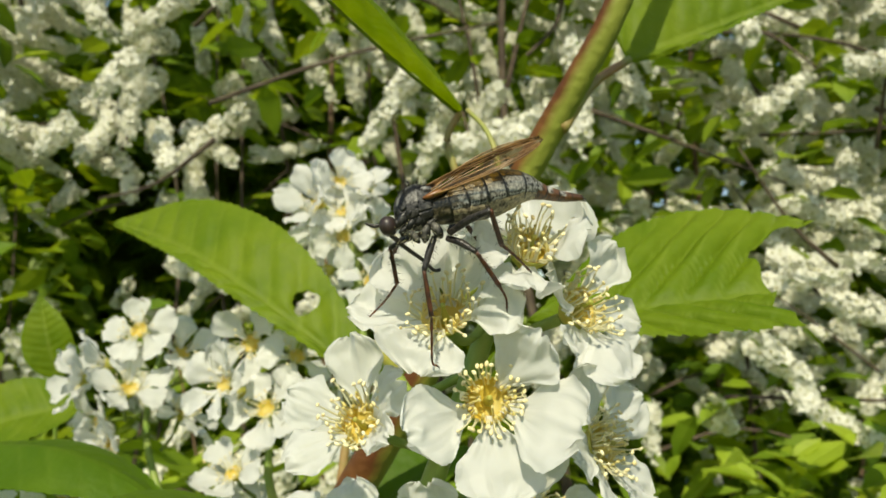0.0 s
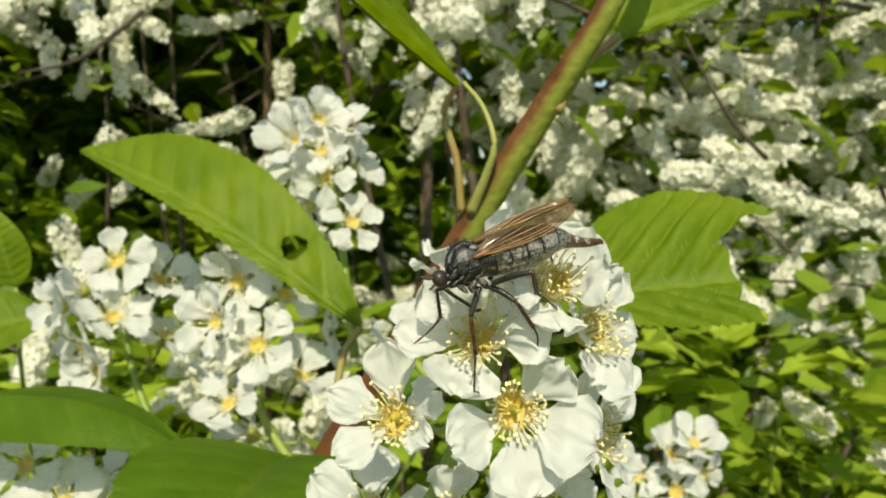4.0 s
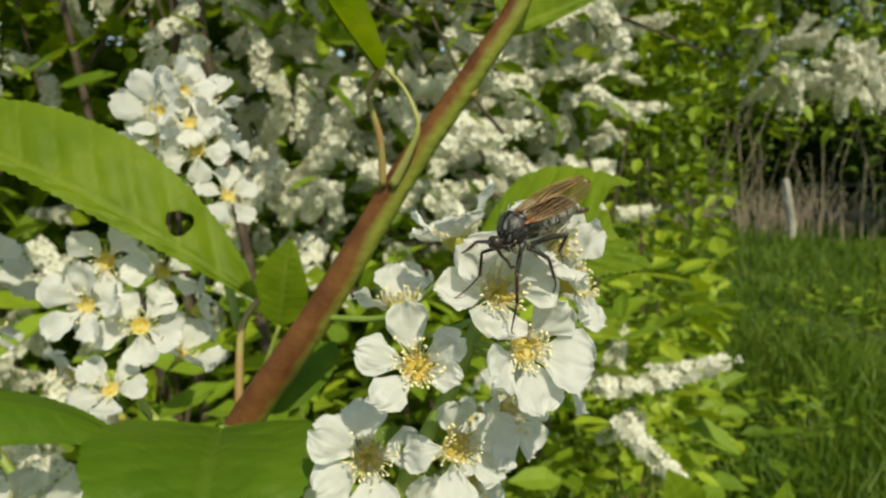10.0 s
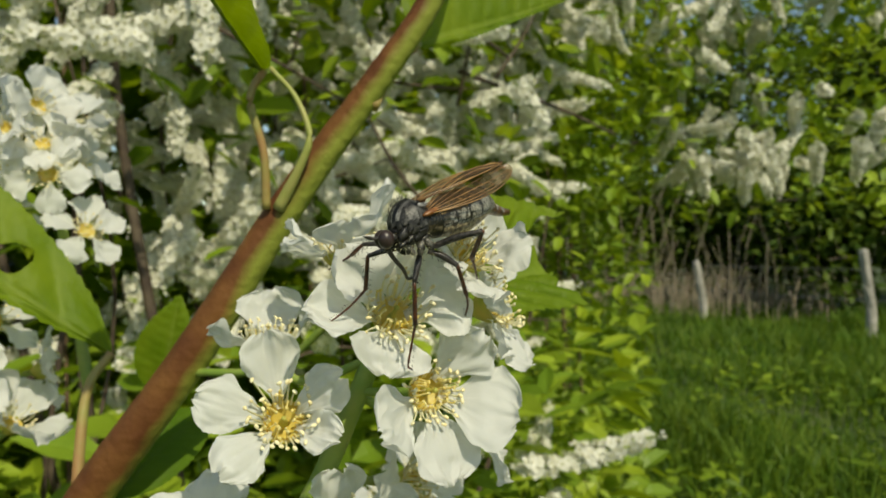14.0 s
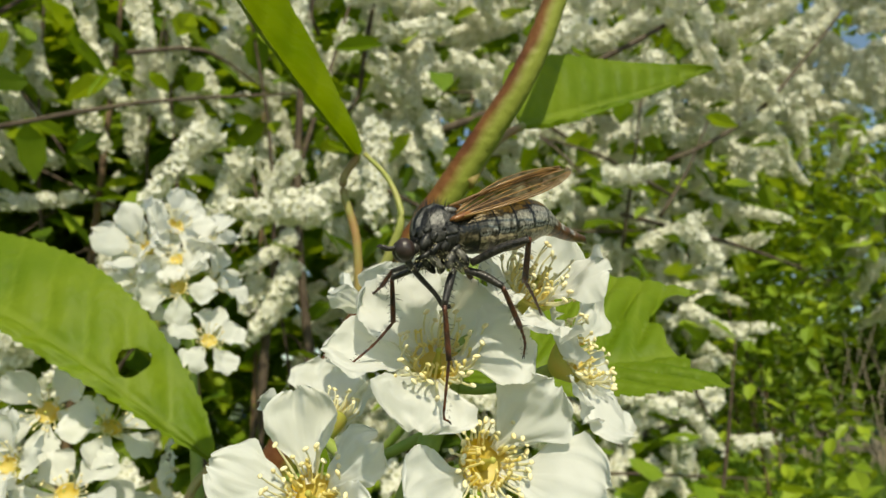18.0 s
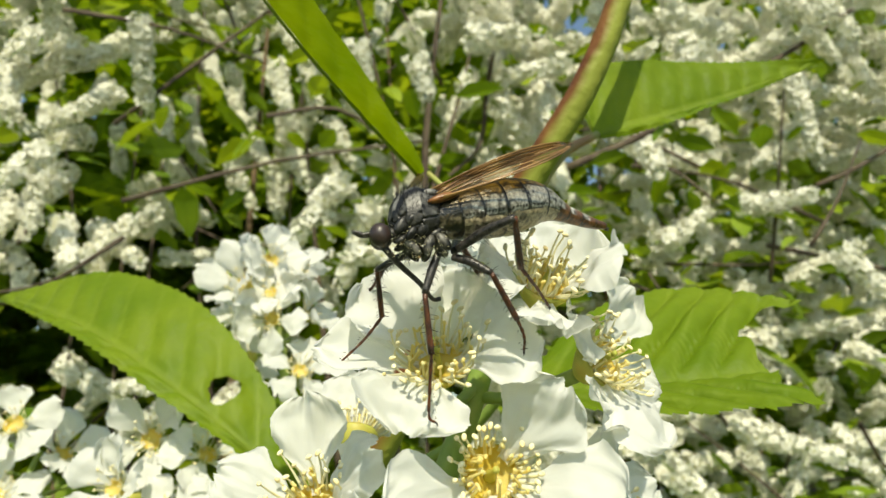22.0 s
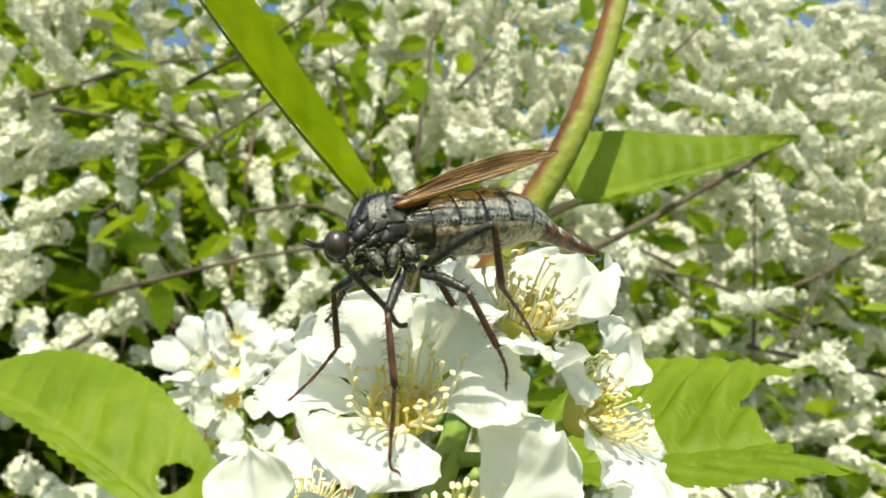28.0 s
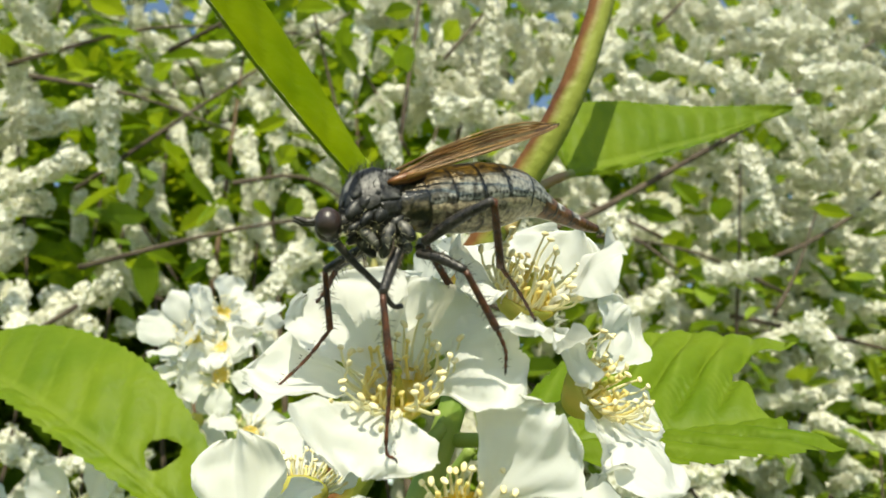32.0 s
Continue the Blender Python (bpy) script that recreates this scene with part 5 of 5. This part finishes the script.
# ---------- ground, meadow, fence, trees ----------
def ground_height(x, y):
    return 0.05 * noise.noise(Vector((x * 0.25, y * 0.25, 0))) if abs(x) < 60 and abs(y) < 60 else 0.0


gv, gf = [], []
axis_x = [-3000, -400, -80] + list(np.linspace(-30, 60, 61)) + [120, 500, 3000]
axis_y = [-3000, -400, -80] + list(np.linspace(-30, 60, 61)) + [120, 500, 3000]
for x in axis_x:
    for y in axis_y:
        gv.append((x, y, ground_height(x, y)))
m = len(axis_y)
for i in range(len(axis_x) - 1):
    for j in range(m - 1):
        gf.append((i * m + j, (i + 1) * m + j, (i + 1) * m + j + 1, i * m + j + 1))
ground = tagged(new("ground", mesh_of("ground", gv, gf, SOIL)), "green meadow ground", "ground", kind="structure")

blades_v, blades_f, n = [], [], 0
rg = np.random.default_rng(4)
for k in range(42000):
    d = 1.3 + 11.0 * rg.random() ** 1.4
    a = rg.uniform(0.45, 1.25)
    x, y = d * math.sin(a), d * math.cos(a)
    h = rg.uniform(0.10, 0.30) * (0.85 + 0.9 * noise.noise(Vector((x * 0.8, y * 0.8, 5))))
    w = rg.uniform(0.002, 0.0045) * (1 + d * 0.12)
    t = rg.uniform(0, 6.28)
    lean = h * rg.uniform(0.1, 0.8)
    b = rg.uniform(0, 6.28)
    z = ground_height(x, y)
    cx, sy = math.cos(t) * w, math.sin(t) * w
    lx, ly = math.cos(b) * lean, math.sin(b) * lean
    blades_v += [(x - cx, y - sy, z), (x + cx, y + sy, z), (x + cx * 0.8 + lx * 0.35, y + sy * 0.8 + ly * 0.35, z + h * 0.6), (x - cx * 0.8 + lx * 0.35, y - sy * 0.8 + ly * 0.35, z + h * 0.6), (x + lx, y + ly, z + h * 0.95)]
    blades_f += [(n, n + 1, n + 2, n + 3), (n + 3, n + 2, n + 4)]
    n += 5
for k in range(26000):
    d, a = 0.5 + 8.0 * rg.random() ** 0.7, rg.uniform(1.2, 6.73)
    x, y = d * math.sin(a), d * math.cos(a)
    if y > 0.3 and abs(x) < 2.2 and y < 3.4:
        continue
    h, w, t, b = rg.uniform(0.10, 0.32), rg.uniform(0.003, 0.006), rg.uniform(0, 6.28), rg.uniform(0, 6.28)
    cx, sy, lx, ly, z = math.cos(t) * w, math.sin(t) * w, math.cos(b) * h * 0.4, math.sin(b) * h * 0.4, ground_height(x, y)
    blades_v += [(x - cx, y - sy, z), (x + cx, y + sy, z), (x + cx * 0.8 + lx * 0.35, y + sy * 0.8 + ly * 0.35, z + h * 0.6), (x - cx * 0.8 + lx * 0.35, y - sy * 0.8 + ly * 0.35, z + h * 0.6), (x + lx, y + ly, z + h * 0.95)]
    blades_f += [(n, n + 1, n + 2, n + 3), (n + 3, n + 2, n + 4)]
    n += 5
herb_v, herb_f, n2 = [], [], 0
rh = random.Random(77)
kinds = [far_leaf(rh, 1.0) for _ in range(6)]
while n2 < 8 * 2900:
    d, a = 1.5 + 4.5 * rh.random() ** 1.3, rh.uniform(0.60, 2.0)
    x, y = d * math.sin(a), d * math.cos(a)
    if rh.random() > 0.35 + 1.6 * noise.noise(Vector((x * 1.3, y * 1.3, 9))):
        continue
    v, f = kinds[rh.randrange(6)]
    herb_v.append((v * rh.uniform(0.03, 0.10)) @ turned(rh.uniform(-3, 3), rh.uniform(-0.5, 0.3), rh.uniform(-0.5, 0.5)).T + V(x, y, rh.uniform(0.04, 0.30)))
    herb_f += [tuple(i + n2 for i in q) for q in f]
    n2 += 8
tagged(new("meadow_herbs", mesh_of("meadow_herbs", np.concatenate(herb_v), herb_f, FAR_LEAF, None, False)), "broad-leaved herbs growing among the meadow grass", "plant", kind="stuff")
tagged(new("meadow_grass", mesh_of("meadow_grass", blades_v, blades_f, GRASS, None, False)), "tall fresh green meadow grass", "grass", kind="stuff")


def fence_post(foot, height, lean, girth, label):
    """A split round post with a chamfered, weathered top."""
    pts = [(0, 0, -0.2), (0.0, 0, height * 0.3), (lean * 0.6, 0, height * 0.7), (lean, 0, height - 0.02), (lean, 0, height)]
    v, f = tube(pts, [girth * 1.05, girth, girth * 0.97, girth * 0.95, girth * 0.78], 12, 14, (0, 1, 0), rough=0.25)
    ob = new("fence_post", mesh_of("fence_post", v, f, POST, None, False))
    ob.location = foot
    return tagged(ob, label, "post", "fence posts")


def polar(deg, d, z=0.0):
    return (d * math.sin(radians(deg)), d * math.cos(radians(deg)), z)


POSTS = [(53.0, 10.4, 0.85, -0.15), (64.2, 9.4, 1.02, -0.17), (76, 8.8, 1.1, -0.08)]
for a, d, h, lean in POSTS:
    fence_post(polar(a, d), h, lean, 0.055, "leaning weathered grey-white wooden fence post in grass")
wires = []
for zz in (0.45, 0.8):
    line = [V(*polar(a, d, zz)) for a, d, h, lean in sorted(POSTS)]
    wires.append(tube(line, [0.004, 0.004], 4, 20))
tagged(new("fence_wire", mesh_of("fence_wire", *joined(wires), WIRE)), "thin fence wires strung between leaning posts", "fence")

dry_v = []
for k in range(420):
    a, d = rg.normal(52, 6.0), rg.uniform(10.6, 12.5)
    x, y, _ = polar(a, d)
    h = rg.uniform(0.3, 0.8) if k % 7 else rg.uniform(0.9, 2.1)
    dry_v.append(tube([(x, y, 0), (x + rg.uniform(-0.1, 0.1), y, h * 0.5), (x + rg.uniform(-0.3, 0.3) * h, y + rg.uniform(-0.2, 0.2), h)], [0.008, 0.006, 0.004], 4, caps=False))
tagged(new("dry_stalks", mesh_of("dry_stalks", *joined(dry_v), DRY, None, False)), "dead straw-coloured stalks under the hedge", "dry grass", kind="stuff")


def tree_mesh(seed, height, spread, leaves, leaf_size):
    r = random.Random(seed)
    limbs = [tube([(0, 0, -0.1), (0.1, 0, height * 0.3), (0.0, 0.1, height * 0.65), (0.1, 0, height * 0.95)], [height * 0.022, height * 0.017, height * 0.01, 0.02], 9, 14, rough=0.3)]
    tips = []
    for k in range(26):
        f = r.uniform(0.12, 0.92)
        a = r.uniform(0, 6.28)
        ln = spread * (1.05 - 0.6 * f) * r.uniform(0.6, 1.1)
        p = V(0, 0, height * f)
        q = p + V(math.cos(a) * ln, math.sin(a) * ln, ln * r.uniform(0.05, 0.6))
        limbs.append(tube([p, (p + q) / 2 + V(0, 0, ln * 0.1), q], [height * 0.007, height * 0.005, 0.01], 5, 6))
        tips += [p + (q - p) * r.uniform(0.4, 1.05) + V(r.gauss(0, 0.25), r.gauss(0, 0.25), r.gauss(0, 0.25)) * spread * 0.4 for _ in range(5)]
    kinds = [far_leaf(r, 1.0) for _ in range(6)]
    vs, fs, n = [], [], 0
    for k in range(leaves):
        c = tips[r.randrange(len(tips))]
        p = c + V(r.gauss(0, 0.22), r.gauss(0, 0.22), r.gauss(0, 0.18)) * spread * 0.55
        if p[2] < 0.1:
            continue
        v, f = kinds[r.randrange(6)]
        vs.append((v * leaf_size * r.uniform(0.7, 1.3)) @ turned(r.uniform(-3, 3), r.uniform(-0.4, 0.9), r.uniform(-0.8, 0.8)).T + p)
        fs.extend([tuple(i + n for i in q) for q in f])
        n += len(v)
    v, f = joined(limbs)
    return mesh_of("trunk", v, f, BARK), mesh_of("crown", np.concatenate(vs), fs, TREE_LEAF, None, False)


TREES = [tree_mesh(31 + k, h, s, 5200, 0.16) for k, (h, s) in enumerate([(6.5, 2.6), (4.5, 2.3), (8.5, 3.0), (2.4, 2.2)])]


def tree(kind, x, y, yaw, size, label):
    th = new("tree")
    th.matrix_world = pose(x, y, 0, 0, 0, yaw) @ Matrix.Diagonal((size, size, size, 1))
    for nm, me in zip(("trunk", "crown"), TREES[kind]):
        ob = new(nm, me)
        ob.parent = th
    return tagged(th, label, "tree", "hedge trees behind the meadow")


rt = random.Random(12)
for k, (a, d, kind, s) in enumerate([(40, 13.5, 1, 1.0), (46, 14.5, 0, 0.9), (52, 15.5, 1, 1.1), (57, 14.0, 0, 0.85), (62, 15.0, 1, 1.15), (67, 13.0, 0, 0.8), (72, 14.5, 2, 0.8), (79, 13.5, 0, 0.9), (87, 14.0, 1, 1.2),
                                     (34, 16, 0, 1.0), (25, 18, 2, 0.75), (12, 19, 0, 0.9), (0, 20, 2, 0.7), (-14, 19, 0, 1.0), (-28, 18, 1, 1.3), (-42, 18, 0, 1.0), (44, 20, 2, 0.9), (55, 21, 2, 0.9), (66, 20, 2, 0.9), (43, 13.5, 3, 0.9), (50, 14.2, 3, 0.8), (56, 13.2, 3, 1.0), (61, 13.4, 3, 0.9), (66, 12.4, 3, 1.1), (71, 12.6, 3, 0.9), (77, 12.2, 3, 1.1), (84, 12.5, 3, 1.2), (100, 16, 0, 1.0), (122, 18, 1, 1.2), (146, 19, 2, 0.8), (170, 22, 0, 0.9), (195, 22, 1, 1.1), (220, 20, 2, 0.8), (246, 18, 0, 1.0), (270, 17, 1, 1.2), (295, 18, 2, 0.8), (308, 17, 0, 1.0)]):
    x, y, _ = polar(a, d)
    tree(kind, x, y, rt.uniform(0, 360), s, "leafy green hedge tree at the meadow's edge")


def motions():
    """Nothing in the place moves; the fly sits still."""


motions()
